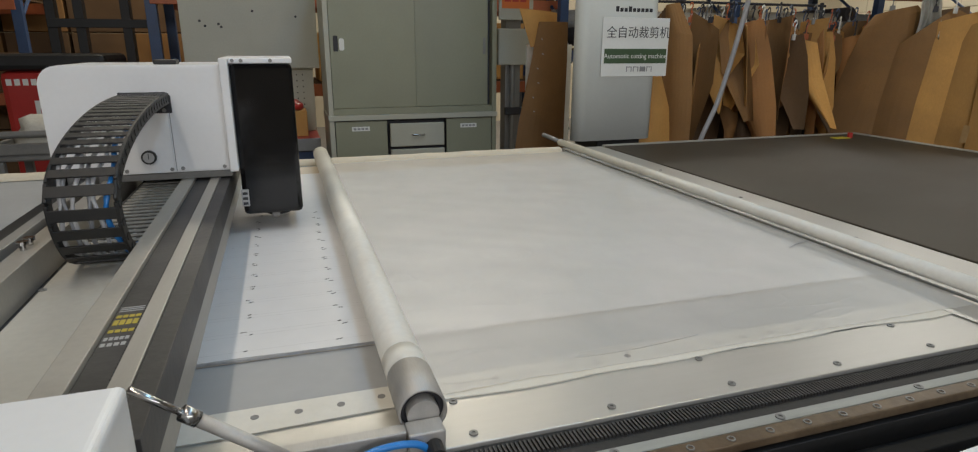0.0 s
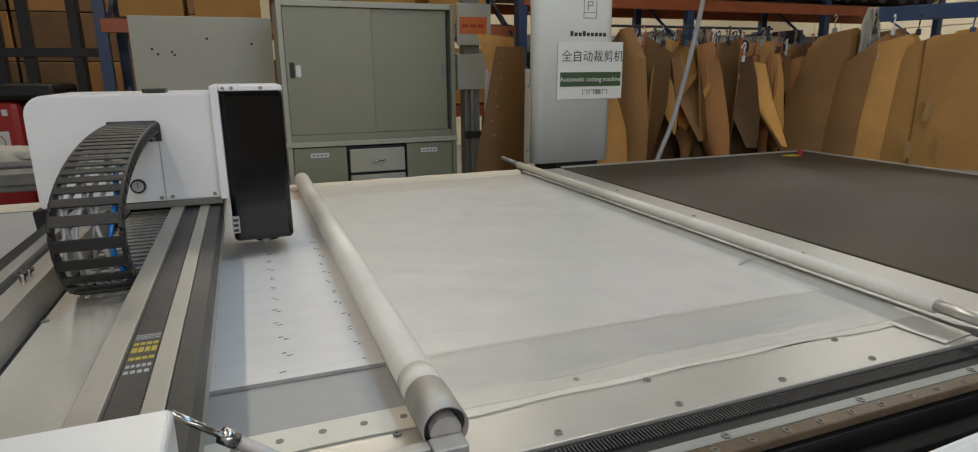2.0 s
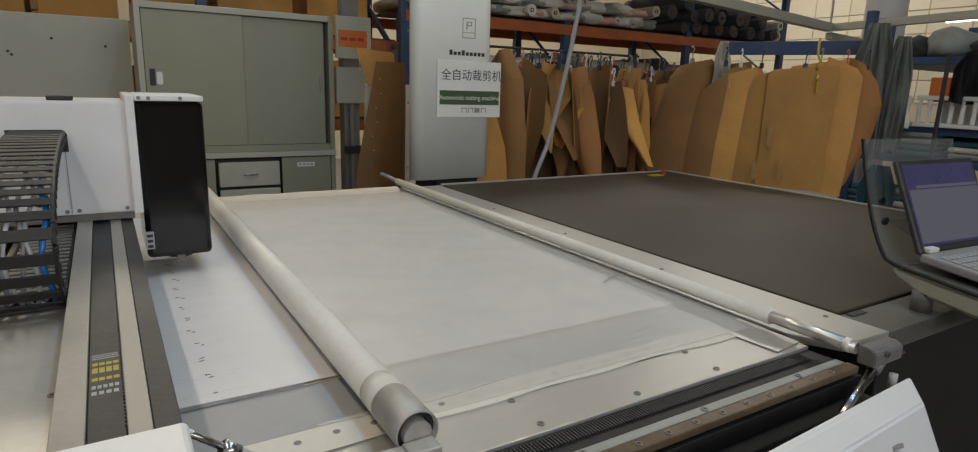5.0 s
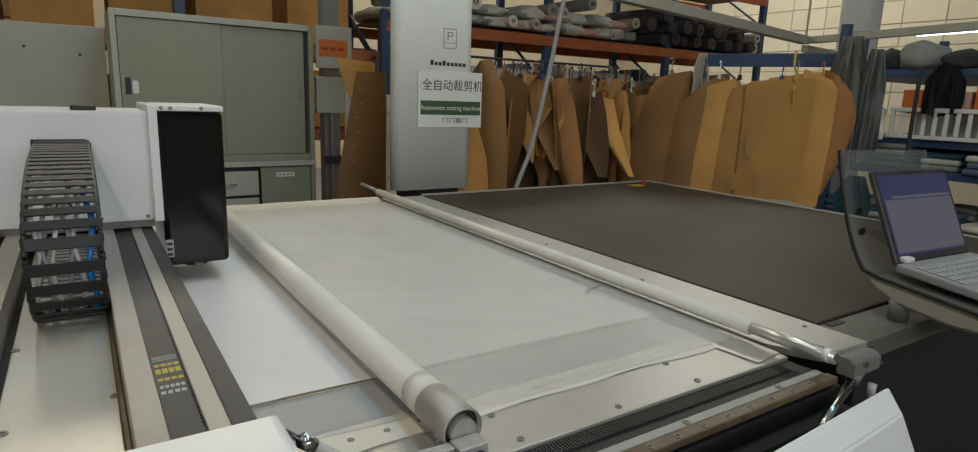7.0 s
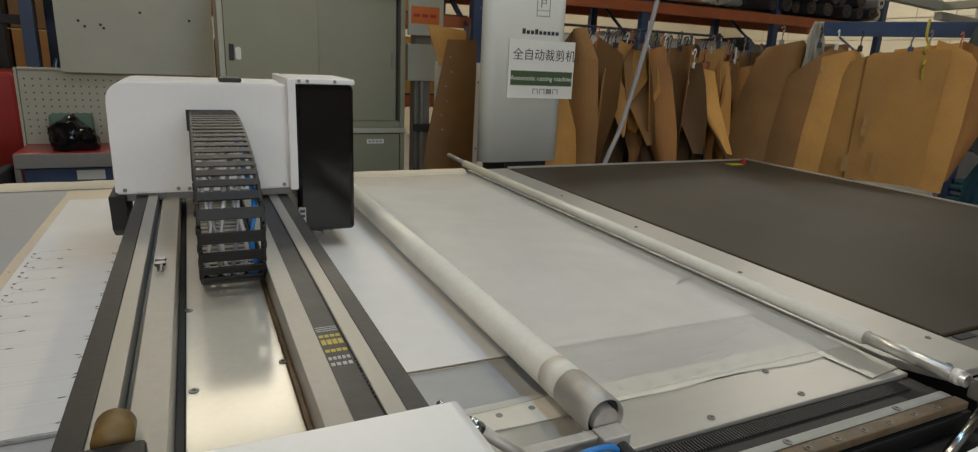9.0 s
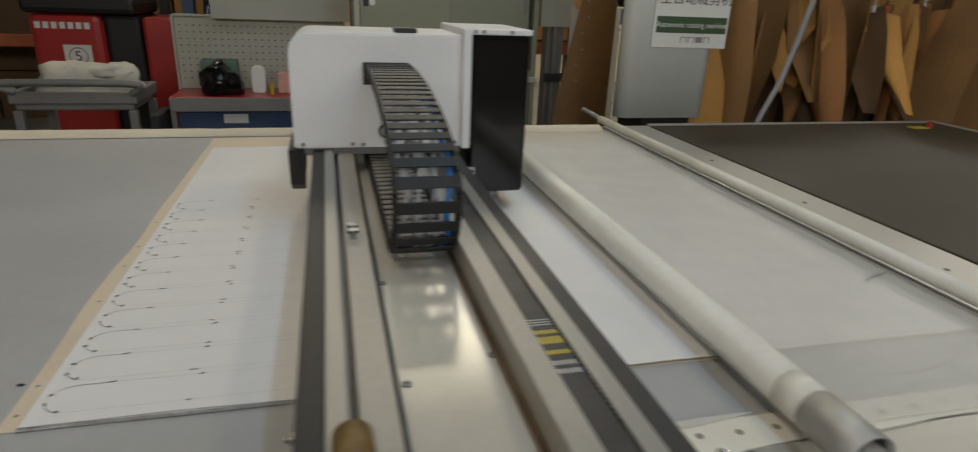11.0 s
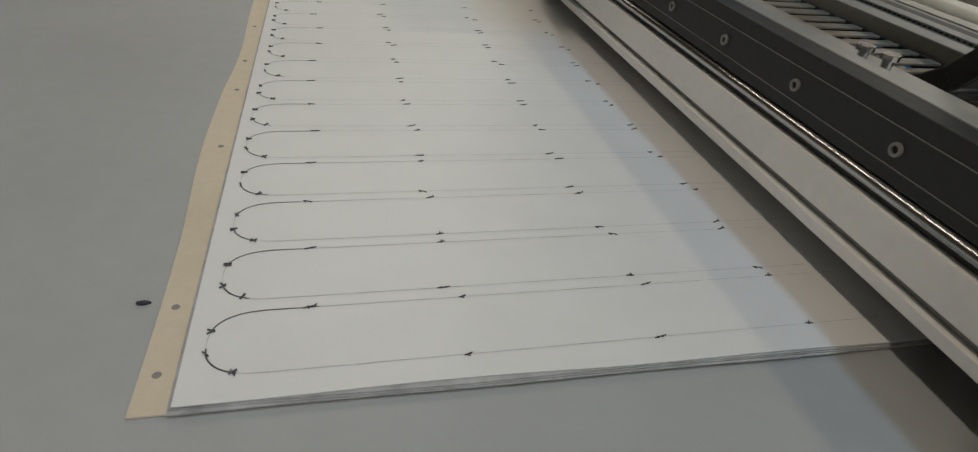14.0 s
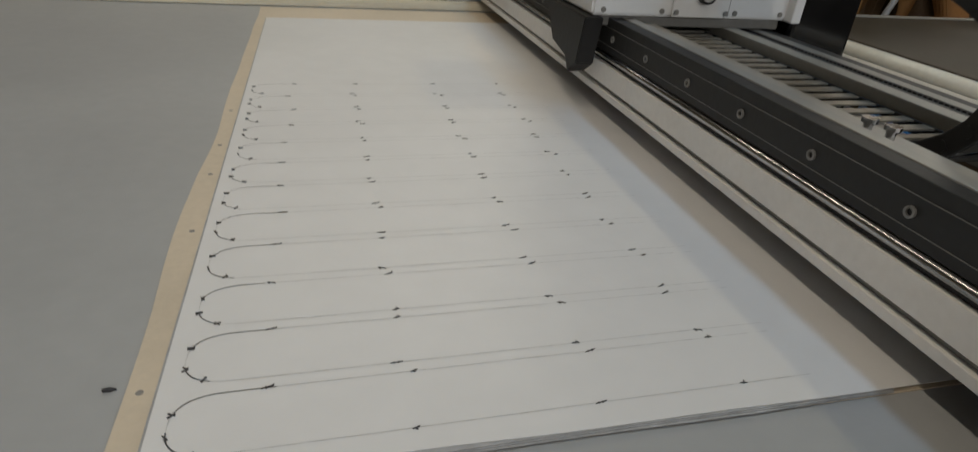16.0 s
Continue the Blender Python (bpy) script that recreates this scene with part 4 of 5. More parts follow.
for k in range(4):
    z1 = 0.845 - k * 0.165
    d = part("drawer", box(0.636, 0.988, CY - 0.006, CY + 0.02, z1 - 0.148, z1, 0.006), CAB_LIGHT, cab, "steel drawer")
    hb = sweep(curve_points([(0.775, CY - 0.006, z1 - 0.072), (0.785, CY - 0.022, z1 - 0.074), (0.845, CY - 0.022, z1 - 0.074), (0.855, CY - 0.006, z1 - 0.072)], 15), 0.005, 8)
    part("handle", hb, STEEL, d, "bent metal handle")

# ---- board, pegboard bench and what stands on it ----
board = tagged(part("board_panel", box(-0.57, 0.26, 4.50, 4.53, 1.17, 1.664, 0.003), CAB_LIGHT), "pale grey-green panel with screw holes on a pegboard bench", "panel")
for x, z in ((-0.455, 1.465), (-0.425, 1.435), (-0.345, 1.448), (-0.33, 1.43), (-0.135, 1.53), (0.13, 1.50)):
    part("hole", rod((x, 4.4995, z), (x, 4.497, z), 0.008, 12), INK, board)
bench = empty("workbench", label="grey workbench with red top and perforated back panel", category="workbench")
part("top", box(-0.80, 0.22, 4.22, 4.62, 0.700, 0.738, 0.004), RED, bench, "red bench top")
part("front_rail", box(-0.80, 0.22, 4.205, 4.219, 0.655, 0.735, 0.002), GREY_STEEL, bench, "grey front rail")
bp_ = part("back_panel", box(-0.80, 0.22, 4.585, 4.605, 0.739, 1.175, 0.003), CAB_LIGHT, bench, "perforated back panel")
pegs = bmesh.new()
for i in range(24):
    for j in range(9):
        box(-0.775 + i * 0.04, -0.767 + i * 0.04, 4.5825, 4.585, 0.80 + j * 0.04, 0.808 + j * 0.04, 0, pegs)
tagged(part("peg_holes", pegs, INK, bp_), kind="stuff")
part("edge", box(-0.815, -0.801, 4.57, 4.61, 0.70, 1.185, 0.002), CAB_LIGHT, bench)
part("top_edge", box(-0.80, 0.22, 4.57, 4.61, 1.176, 1.190, 0.002), CAB_LIGHT, bench)
part("lower_cabinet", box(-0.77, 0.20, 4.26, 4.60, 0.02, 0.64, 0.003), BLUE_STEEL, bench, "blue lower cabinet")
part("bench_label", box(-0.52, -0.38, 4.256, 4.2595, 0.575, 0.63), PAPER, bench, "white label")
for x in (-0.79, 0.20):
    part("leg", box(x - 0.015, x + 0.015, 4.222, 4.255, 0, 0.654, 0.002), GREY_STEEL, bench)
tagged(part("helmet", heap(-0.53, 4.34, 0.737, 0.125, 0.11, 0.118, 1.0), BLACK_GLOSS, None, "", True), "glossy black crash helmet on the bench", "helmet")
tagged(part("cloth_bundle", box(-0.66, -0.44, 4.47, 4.55, 0.739, 0.93, 0.02), CLOTH[4]), "folded green cloth behind the helmet", "cloth")
tagged(part("spray_bottle", outline([(-0.355, 0.739), (-0.275, 0.739), (-0.272, 0.88), (-0.29, 0.905), (-0.34, 0.905), (-0.355, 0.88)], 0.05, "y", 4.38, None, 0.008), PAPER), "white plastic bottle on the bench", "bottle")
tagged(part("pink_packet", box(-0.20, -0.10, 4.36, 4.46, 0.739, 0.865, 0.01), CLOTH[5]), "pink paper packet on the bench", "packet")
tagged(part("yellow_bottle", rod((-0.235, 4.33, 0.739), (-0.235, 4.33, 0.81), 0.014, 14), YELLOW_INK), "small yellow bottle on the bench", "bottle")
tagged(part("cardboard_box", box(-0.06, 0.15, 4.30, 4.50, 0.739, 0.905, 0.004), CARD), "brown cardboard box on the bench", "box")
tagged(part("red_cloth", heap(0.03, 4.38, 0.906, 0.09, 0.08, 0.05, 7.0), RED, None, "", True), "red cloth on the cardboard box", "cloth")

# ---- grey cart with cloth ----
cart = empty("utility_cart", label="grey plastic utility cart loaded with white cloth", category="cart")
part("tray", box(-1.50, -0.93, 4.00, 4.42, 0.70, 0.735, 0.01), GREY_STEEL, cart, "grey tray")
for n, a in (("rim", (-1.52, -0.91, 3.985, 4.012, 0.735, 0.80)), ("rim", (-1.52, -0.91, 4.41, 4.437, 0.735, 0.80)), ("rim", (-1.52, -1.493, 4.013, 4.409, 0.735, 0.80)), ("rim", (-0.937, -0.91, 4.013, 4.409, 0.735, 0.80))):
    part(n, box(*a, 0.008), GREY_STEEL, cart)
part("push_handle", sweep(curve_points([(-1.48, 3.99, 0.80), (-1.55, 3.97, 0.83), (-1.50, 3.96, 0.85), (-0.96, 3.96, 0.85), (-0.88, 3.97, 0.83), (-0.93, 3.99, 0.79)], 30), 0.02, 10), GREY_STEEL, cart, "rounded grey handle", True)
part("lower_tray", box(-1.50, -0.93, 4.00, 4.42, 0.20, 0.25, 0.01), GREY_STEEL, cart)
for x in (-1.49, -0.94):
    for y in (4.01, 4.41):
        part("leg", box(x - 0.022, x + 0.022, y - 0.022, y + 0.022, 0.05, 0.70, 0.006), GREY_STEEL, cart)
        part("wheel", rod((x - 0.015, y, 0.035), (x + 0.015, y, 0.035), 0.035, 16), BLACK_PLASTIC, cart)
tagged(part("crumpled_cloth", heap(-1.27, 4.2, 0.735, 0.19, 0.15, 0.13, 2.0), CLOTH[0], None, "", True), "crumpled white cloth on the cart", "cloth")
tagged(part("crumpled_cloth", heap(-1.06, 4.26, 0.735, 0.13, 0.13, 0.12, 6.0), CLOTH[0], None, "", True), "folded pale cloth on the cart", "cloth")
tagged(part("crumpled_cloth", heap(-1.13, 4.22, 0.86, 0.17, 0.10, 0.045, 9.0), CLOTH[0], None, "", True), "white cloth on top of the cart's pile", "cloth")
tagged(part("black_bin", box(-0.88, -0.83, 4.05, 4.35, 0.0, 0.66, 0.01), CLOTH[3]), "black bin beside the cart", "bin")

# ---- red stacker truck ----
truck = empty("stacker_truck", label="red electric stacker truck with a black mast", category="forklift")
part("body", box(-1.93, -1.462, 5.45, 6.1, 0.08, 1.13, 0.05), RED, truck, "red painted body")
part("top_cover", box(-1.96, -1.22, 5.42, 6.15, 1.132, 1.25, 0.04), BLACK_PLASTIC, truck, "black top cover")
part("black_side", box(-1.460, -1.222, 5.50, 6.1, 0.08, 1.13, 0.03), BLACK_PLASTIC, truck, "black side housing")
part("red_side", box(-1.215, -1.0, 5.52, 6.1, 0.08, 1.12, 0.03), RED, truck, "red side panel")
for x in (-1.72, -1.52, -1.18, -0.98):
    part("mast_post", box(x - 0.035, x + 0.035, 6.12, 6.22, 0.1, 2.9, 0.004), BLACK_PLASTIC, truck, "black mast post")
for z in (1.45, 1.95, 2.5):
    part("mast_bar", box(-1.75, -0.95, 6.10, 6.119, z, z + 0.07, 0.004), BLACK_PLASTIC, truck)
bm = bmesh.new()
for i in range(7):
    box(-1.885 + i * 0.052, -1.85 + i * 0.052, 5.4475, 5.4495, 1.03, 1.075, 0, bm)
part("maker_mark", bm, PAPER, truck, "white maker's mark")
plate = part("number_sign", box(-1.73, -1.55, 5.4465, 5.4485, 0.70, 0.92, 0.001), PAPER, truck, "white sign with a circled 5")
part("ring", pipe((-1.64, 5.4455, 0.84), (-1.64, 5.4462, 0.84), 0.062, 0.056, 32), RED, plate)
text("sign_text", "5", 0.10, INK, plate, pose(-1.64, 5.4455, 0.838, 90, 0, 0))
part("red_line", box(-1.70, -1.58, 5.4455, 5.4462, 0.73, 0.76), RED, plate)
part("wheel", rod((-1.8, 5.6, 0.08), (-1.7, 5.6, 0.08), 0.08, 20), BLACK_PLASTIC, truck)

# ---- post with notice and switch box ----
post = empty("steel_post", label="grey steel post with a notice holder and switch box", category="post")
part("column", box(1.475, 1.585, 4.14, 4.24, 0, 3.2, 0.004), GREY_STEEL, post, "grey square post")
nb = part("notice_board", box(1.400, 1.640, 4.058, 4.075, 1.485, 1.750, 0.003), CAB_LIGHT, post, "pale green notice holder")
nb2 = part("orange_notice", box(1.418, 1.610, 4.055, 4.0575, 1.557, 1.664), ORANGE_PAPER, nb, "orange paper notice")
for k in range(3):
    part("writing", box(1.435 + 0.055 * k, 1.478 + 0.055 * k, 4.0540, 4.0548, 1.598, 1.618), RED, nb2)
part("bracket", box(1.48, 1.58, 4.0755, 4.139, 1.60, 1.66, 0.002), GREY_STEEL, post)
part("switch_box", box(1.410, 1.672, 4.095, 4.139, 1.195, 1.432, 0.006), CAB_LIGHT, post, "pale switch box")
part("pipe", rod((1.52, 4.12, 0.0), (1.52, 4.12, 1.194), 0.018, 12), GREY_STEEL, post)
part("strap", box(1.465, 1.60, 4.098, 4.128, 0.86, 0.91, 0.004), INK, post, "black strap")

# ---- cardboard patterns ----
def card_sheet(points, at, yaw, bend, material, label, name="cardboard_pattern", lean=0.0, thick=0.004, group="hanging cardboard patterns"):
    """A flat pattern cut from an outline (x across, z up from its top), curled round its upright axis."""
    b = bmesh.new()
    zs = [p[1] for p in points]
    n = 10
    rows = []
    left, right = points[0::2], points[1::2]
    for (xl, zl), (xr, zr) in zip(left, right):
        row = []
        for i in range(n + 1):
            t = i / n
            x, z = xl + (xr - xl) * t, zl + (zr - zl) * t
            y = bend * (4 * (t - 0.5) ** 2 - 0.5) + 0.012 * noise.noise(Vector((x * 6, z * 5, at[0] * 7))) + lean * z
            row.append((x, y, z))
        rows.append(row)
    front = [[b.verts.new(p) for p in r] for r in rows]
    back = [[b.verts.new((x, y + thick, z)) for x, y, z in r] for r in rows]
    for g, flip in ((front, False), (back, True)):
        for u, w in zip(g, g[1:]):
            for i in range(n):
                q = (u[i], u[i + 1], w[i + 1], w[i])
                b.faces.new(q[::-1] if not flip else q)
    for u, w in ((front[0], back[0]), (front[-1], back[-1])):
        for i in range(n):
            b.faces.new((u[i], u[i + 1], w[i + 1], w[i]))
    for k in (0, n):
        for i in range(len(front) - 1):
            b.faces.new((front[i][k], front[i + 1][k], back[i + 1][k], back[i][k]))
    bmesh.ops.recalc_face_normals(b, faces=b.faces[:])
    ob = part(name, b, material, None, "", False)
    ob.matrix_world = pose(at[0], at[1], at[2], 0, 0, yaw)
    return tagged(ob, label, "cardboard", group)


rail_hang = empty("hanging_rail", label="steel hanging rail on trestles for cardboard patterns", category="rail")
part("tube", rod((1.9, 3.42, 1.58), (3.45, 3.42, 1.58), 0.008, 12), CLOTH[3], rail_hang)
rb_ = part("beam", box(-0.44, 0.46, -0.02, 0.02, 1.555, 1.645, 0.003), BLUE_STEEL, rail_hang, "blue steel beam")
rb_.matrix_local = pose(4.14, 2.71, 0.055, 0, 0, -64)
for x, y in ((1.92, 3.42), (3.42, 3.42), (4.35, 1.80)):
    part("stand", rod((x, y, 0), (x, y, 1.6), 0.012, 12), CLOTH[3], rail_hang)

rnd = random.Random(21)
HOOKS = [ORANGE, INK, GREY_STEEL, INK, PAPER, INK, BLUE_STEEL]


def hook(x, y, z, k):
    b = sweep(curve_points([(0, 0, -0.02), (0, 0, 0.05), (0.012, 0, 0.085), (0.0, 0, 0.11), (-0.016, 0, 0.09)], 16), 0.0055, 6)
    box(-0.020, 0.020, -0.008, 0.008, -0.045, 0.0, 0.003, b)
    ob = tagged(part("hanger_clip", b, HOOKS[k % len(HOOKS)]), "plastic clip holding a cardboard pattern", "clip", "hanger clips")
    ob.matrix_world = pose(x, y, z, 0, 0, rnd.uniform(-40, 40)) @ Matrix.Scale(0.75, 4)


# the front row: narrow, curled pieces hung close together, most of them seen from the side
for i in range(36):
    x = 2.36 + i * 0.0355 + rnd.uniform(-0.012, 0.012)
    y = 3.30 + rnd.uniform(-0.14, 0.08)
    w = rnd.uniform(0.13, 0.26)
    top = rnd.uniform(1.37, 1.475)
    h = rnd.uniform(0.42, 0.90)
    s = rnd.uniform(-0.10, 0.16)
    kind = i % 4
    if kind == 0:
        pts = [(-w * 0.15, 0.02), (w * 0.2, -0.03), (-w * 0.5, -h * 0.25), (w * 0.5, -h * 0.2), (-w * 0.2 + s, -h * 0.7), (w * 0.3 + s, -h * 0.6), (0.0 + s, -h), (w * 0.06 + s, -h * 0.97)]
    elif kind == 1:
        pts = [(-w * 0.5, 0.03), (w * 0.3, -0.04), (-w * 0.40, -h * 0.4), (w * 0.5, -h * 0.45), (w * 0.05 + s, -h * 0.95), (w * 0.25 + s, -h)]
    elif kind == 2:
        pts = [(-w * 0.2, 0.01), (w * 0.25, 0.02), (-w * 0.5, -h * 0.12), (w * 0.4, -h * 0.2), (-w * 0.45, -h * 0.5), (w * 0.5, -h * 0.6), (-w * 0.1 + s, -h), (w * 0.2 + s, -h)]
    else:
        pts = [(-w * 0.45, 0), (w * 0.45, 0.03), (-w * 0.45, -h * 0.5), (w * 0.42, -h * 0.5), (-w * 0.4, -h * 0.85), (w * 0.4, -h * 0.95)]
    # the darker browns stand for card faces turned away from the lamps
    ob = card_sheet(pts, (x, y, top), rnd.choice((1, -1, -1)) * rnd.uniform(22, 78), rnd.uniform(-0.05, 0.05), (CARD, CARD_MID, CARD, CARD_RUST, CARD_DARK, CARD, CARD_MID)[i % 7], "curled brown cardboard pattern hanging from a clip", lean=rnd.uniform(-0.12, 0.12))
    ob.matrix_world = ob.matrix_world @ pose(0, 0, 0, 0, rnd.uniform(-11, 11), 0)
    hook(x, y, top + 0.02, i)
for i in range(34):
    hook(2.33 + 0.038 * i + rnd.uniform(-0.01, 0.01), 3.40 + rnd.uniform(-0.06, 0.03), 1.475 + rnd.uniform(-0.01, 0.02), i * 3 + 1)
# back row: the shade behind the front cards is put into its dark brown
for i in range(15):
    x = 2.34 + i * 0.095
    card_sheet([(-0.13, 0), (0.13, 0.02), (-0.15, -0.45), (0.15, -0.45), (-0.12, -1.05), (0.10, -1.08)], (x, 3.50 + 0.04 * (i % 3), 1.42 - 0.03 * (i % 2)), rnd.uniform(-45, 45), 0.04, (CARD_DARK, CARD_MID, CARD_DARK)[i % 3], "back-row cardboard pattern, coloured dark for the shade between cards")
for i in range(7):
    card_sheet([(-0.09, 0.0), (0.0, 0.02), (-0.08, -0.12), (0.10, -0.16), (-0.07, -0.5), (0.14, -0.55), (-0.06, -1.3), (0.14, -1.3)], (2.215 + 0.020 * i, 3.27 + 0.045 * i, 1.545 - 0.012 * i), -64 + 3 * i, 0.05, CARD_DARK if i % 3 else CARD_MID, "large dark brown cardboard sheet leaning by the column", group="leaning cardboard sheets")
card_sheet([(-0.10, 0), (-0.02, 0), (-0.12, -0.2), (0.07, -0.25), (-0.14, -0.6), (0.11, -0.6), (-0.14, -1.1), (0.10, -1.1)], (2.12, 3.22, 1.22), -6, 0.03, CARD, "plain brown cardboard sheet beside the column", group="leaning cardboard sheets")
card_sheet([(-0.02, 0), (0.17, 0), (-0.06, -0.2), (0.17, -0.2), (-0.14, -0.6), (0.17, -0.6), (-0.25, -1.45), (0.17, -1.45)], (1.52, 3.60, 1.46), 0, 0.03, CARD_MID, "flared brown cardboard sheet with staples beside the column", group="leaning cardboard sheets")
card_sheet([(-0.14, 0.0), (0.12, -0.02), (-0.06, -0.22), (0.12, -0.22)], (1.52, 3.64, 1.535), 8, 0.02, CARD, "folded brown cardboard flap behind the column", group="leaning cardboard sheets")
staple = mesh_of(box(-0.006, 0.006, -0.001, 0.001, -0.002, 0.002), PALE_INK)
for i in range(6):
    tagged(shared("staple", staple, None, pose(1.505 - 0.012 * i + 0.02 * (i % 2), 3.574, 1.36 - 0.085 * i, 0, 25, 0)), "bright staple pressed into the flared cardboard", "staple", "staples")
tagged(part("white_sheet_board", box(1.49, 1.80, 3.78, 3.80, 0, 1.33, 0.002), PAPER), "white board leaning behind the column", "board")

TAPE = mat("clear_tape", (0.40, 0.25, 0.11), 0.12, vary=0.1, bump=0.3, fine=40, coat=0.6)

# large sheets on the right rail
def along(t):
    return 3.40 + (4.30 - 3.40) * t, 3.08 + (1.92 - 3.08) * t


big = (
    # first two sheets: shade at this end is put into their darker brown
    (0.09, 0.00, [(-0.08, -0.02), (0.13, 0.03), (-0.13, -0.10), (0.16, 0.00), (-0.19, -0.30), (0.18, -0.30), (-0.26, -0.60), (0.18, -0.60), (-0.32, -0.95), (0.18, -0.95)], 1.50, 0.07, CARD_MID),
    (0.235, 0.03, [(-0.16, -0.20), (0.10, 0.02), (-0.20, -0.32), (0.17, -0.02), (-0.24, -0.6), (0.18, -0.5), (-0.27, -0.95), (0.18, -0.95)], 1.49, 0.07, CARD_MID),
    (0.30, 0.05, [(-0.10, -0.06), (0.13, 0.01), (-0.13, -0.2), (0.15, -0.04), (-0.17, -0.5), (0.15, -0.5), (-0.20, -0.95), (0.15, -0.95)], 1.48, 0.04, CARD),
    (0.385, 0.07, [(-0.03, -0.06), (0.12, 0.0), (-0.07, -0.16), (0.13, -0.03), (-0.09, -0.5), (0.12, -0.5), (-0.12, -0.85), (0.11, -0.85)], 1.475, 0.03, CARD),
    (0.555, 0.10, [(-0.17, -0.01), (0.20, 0.02), (-0.20, -0.04), (0.20, -0.01), (-0.20, -0.4), (0.19, -0.4), (-0.20, -0.755), (0.185, -0.765)], 1.475, 0.010, CARD),
    (0.715, 0.06, [(-0.10, 0.07), (0.07, 0.0), (-0.11, 0.0), (0.105, -0.05), (-0.11, -0.4), (0.10, -0.4), (-0.11, -0.77), (0.075, -0.80)], 1.48, 0.02, CARD),
    (0.80, 0.02, [(-0.10, 0.07), (0.00, 0.02), (-0.10, -0.02), (0.075, -0.08), (-0.10, -0.25), (0.115, -0.22), (-0.10, -0.45), (0.085, -0.42), (-0.10, -0.75), (-0.02, -0.72)], 1.48, 0.05, CARD_RUST),
    (0.62, 0.02, [(-0.16, 0.0), (0.16, 0.05), (-0.18, -0.3), (0.18, -0.3), (-0.18, -0.7), (0.18, -0.7)], 1.49, 0.02, CARD),
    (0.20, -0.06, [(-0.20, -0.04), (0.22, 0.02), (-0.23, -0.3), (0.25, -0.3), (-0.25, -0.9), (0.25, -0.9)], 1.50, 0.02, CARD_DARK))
for i, (t, o, pts, top, bend, material) in enumerate(big):
    x, y = along(t)
    card_sheet(pts, (x - 0.79 * o + 0.02, y - 0.61 * o, top + 0.03), -52, bend, material, "large flat brown cardboard pattern hanging on the rail", group="large cardboard patterns")
    hook(x - 0.79 * o + 0.03, y - 0.61 * o, top + 0.06, i + 2)
tagged(part("tape_strip", sweep(curve_points([(3.92, 2.345, 1.69), (3.895, 2.33, 1.60), (3.905, 2.315, 1.55), (3.87, 2.31, 1.52), (3.90, 2.31, 1.48), (3.875, 2.30, 1.44), (3.885, 2.30, 1.36)], 24), 0.0075, 6), YELLOW_INK), "yellow tape hanging over the cardboard", "tape")
for k, (t, z0, z1, w) in enumerate(((0.37, 0.80, 0.90, 0.016), (0.405, 1.02, 1.14, 0.014), (0.47, 0.80, 0.94, 0.010))):
    x, y = along(t)
    ob = tagged(part("clear_tape", box(-w, w, -0.001, 0.001, z0, z1), TAPE), "shiny clear tape strip on the cardboard", "tape")
    ob.matrix_world = pose(x - 0.79 * 0.14 + 0.02, y - 0.61 * 0.14, 0, 0, 4, -52)

# ---- hose, overhead beam and lamp ----
tagged(part("air_hose", sweep(curve_points([(2.75, 2.95, 3.2), (2.58, 2.92, 2.3), (2.46, 2.90, 1.86), (2.38, 2.90, 1.45), (2.28, 2.90, 1.05), (2.16, 2.90, 0.72), (2.1, 2.9, 0.1)], 60), 0.0135, 10), GREY_PLASTIC, None, "", True), "grey flexible hose hanging down behind the table", "hose")

# ---- storage racks ----
def rack(x0, x1, y, levels, name_label):
    r = empty("pallet_rack", label=name_label, category="rack")
    n = max(1, round((x1 - x0) / 1.7))
    for i in range(n + 1):
        x = x0 + (x1 - x0) * i / n
        for dy in (0.0, 0.9):
            part("upright", box(x - 0.04, x + 0.04, y + dy, y + dy + 0.07, 0, 3.6, 0.003), BLUE_STEEL, r, "blue steel upright")
        for z in (0.6, 1.5, 2.4):
            part("brace", rod((x, y + 0.05, z), (x, y + 0.92, z + 0.6), 0.016, 8), BLUE_STEEL, r)
    for k, (z, m) in enumerate(levels):
        part("beam", box(x0, x1, y - 0.012, y + 0.035, z - 0.10, z, 0.003), m, r, "steel shelf beam")
        part("beam", box(x0, x1, y + 0.93, y + 0.975, z - 0.10, z, 0.003), m, r)
        part("shelf", box(x0 + 0.045, x1 - 0.045, y + 0.08, y + 0.88, z + 0.001, z + 0.02), CARD_DARK, r)
    return r


rack(2.44, 7.92, 5.3, ((1.28, BLUE_STEEL), (1.98, ORANGE), (2.75, ORANGE)), "blue and orange pallet rack full of fabric rolls")
rack(-0.9, 2.55, 5.6, ((1.0, ORANGE), (1.72, ORANGE), (2.6, BLUE_STEEL)), "blue and orange pallet rack with cartons")
rnd = random.Random(77)
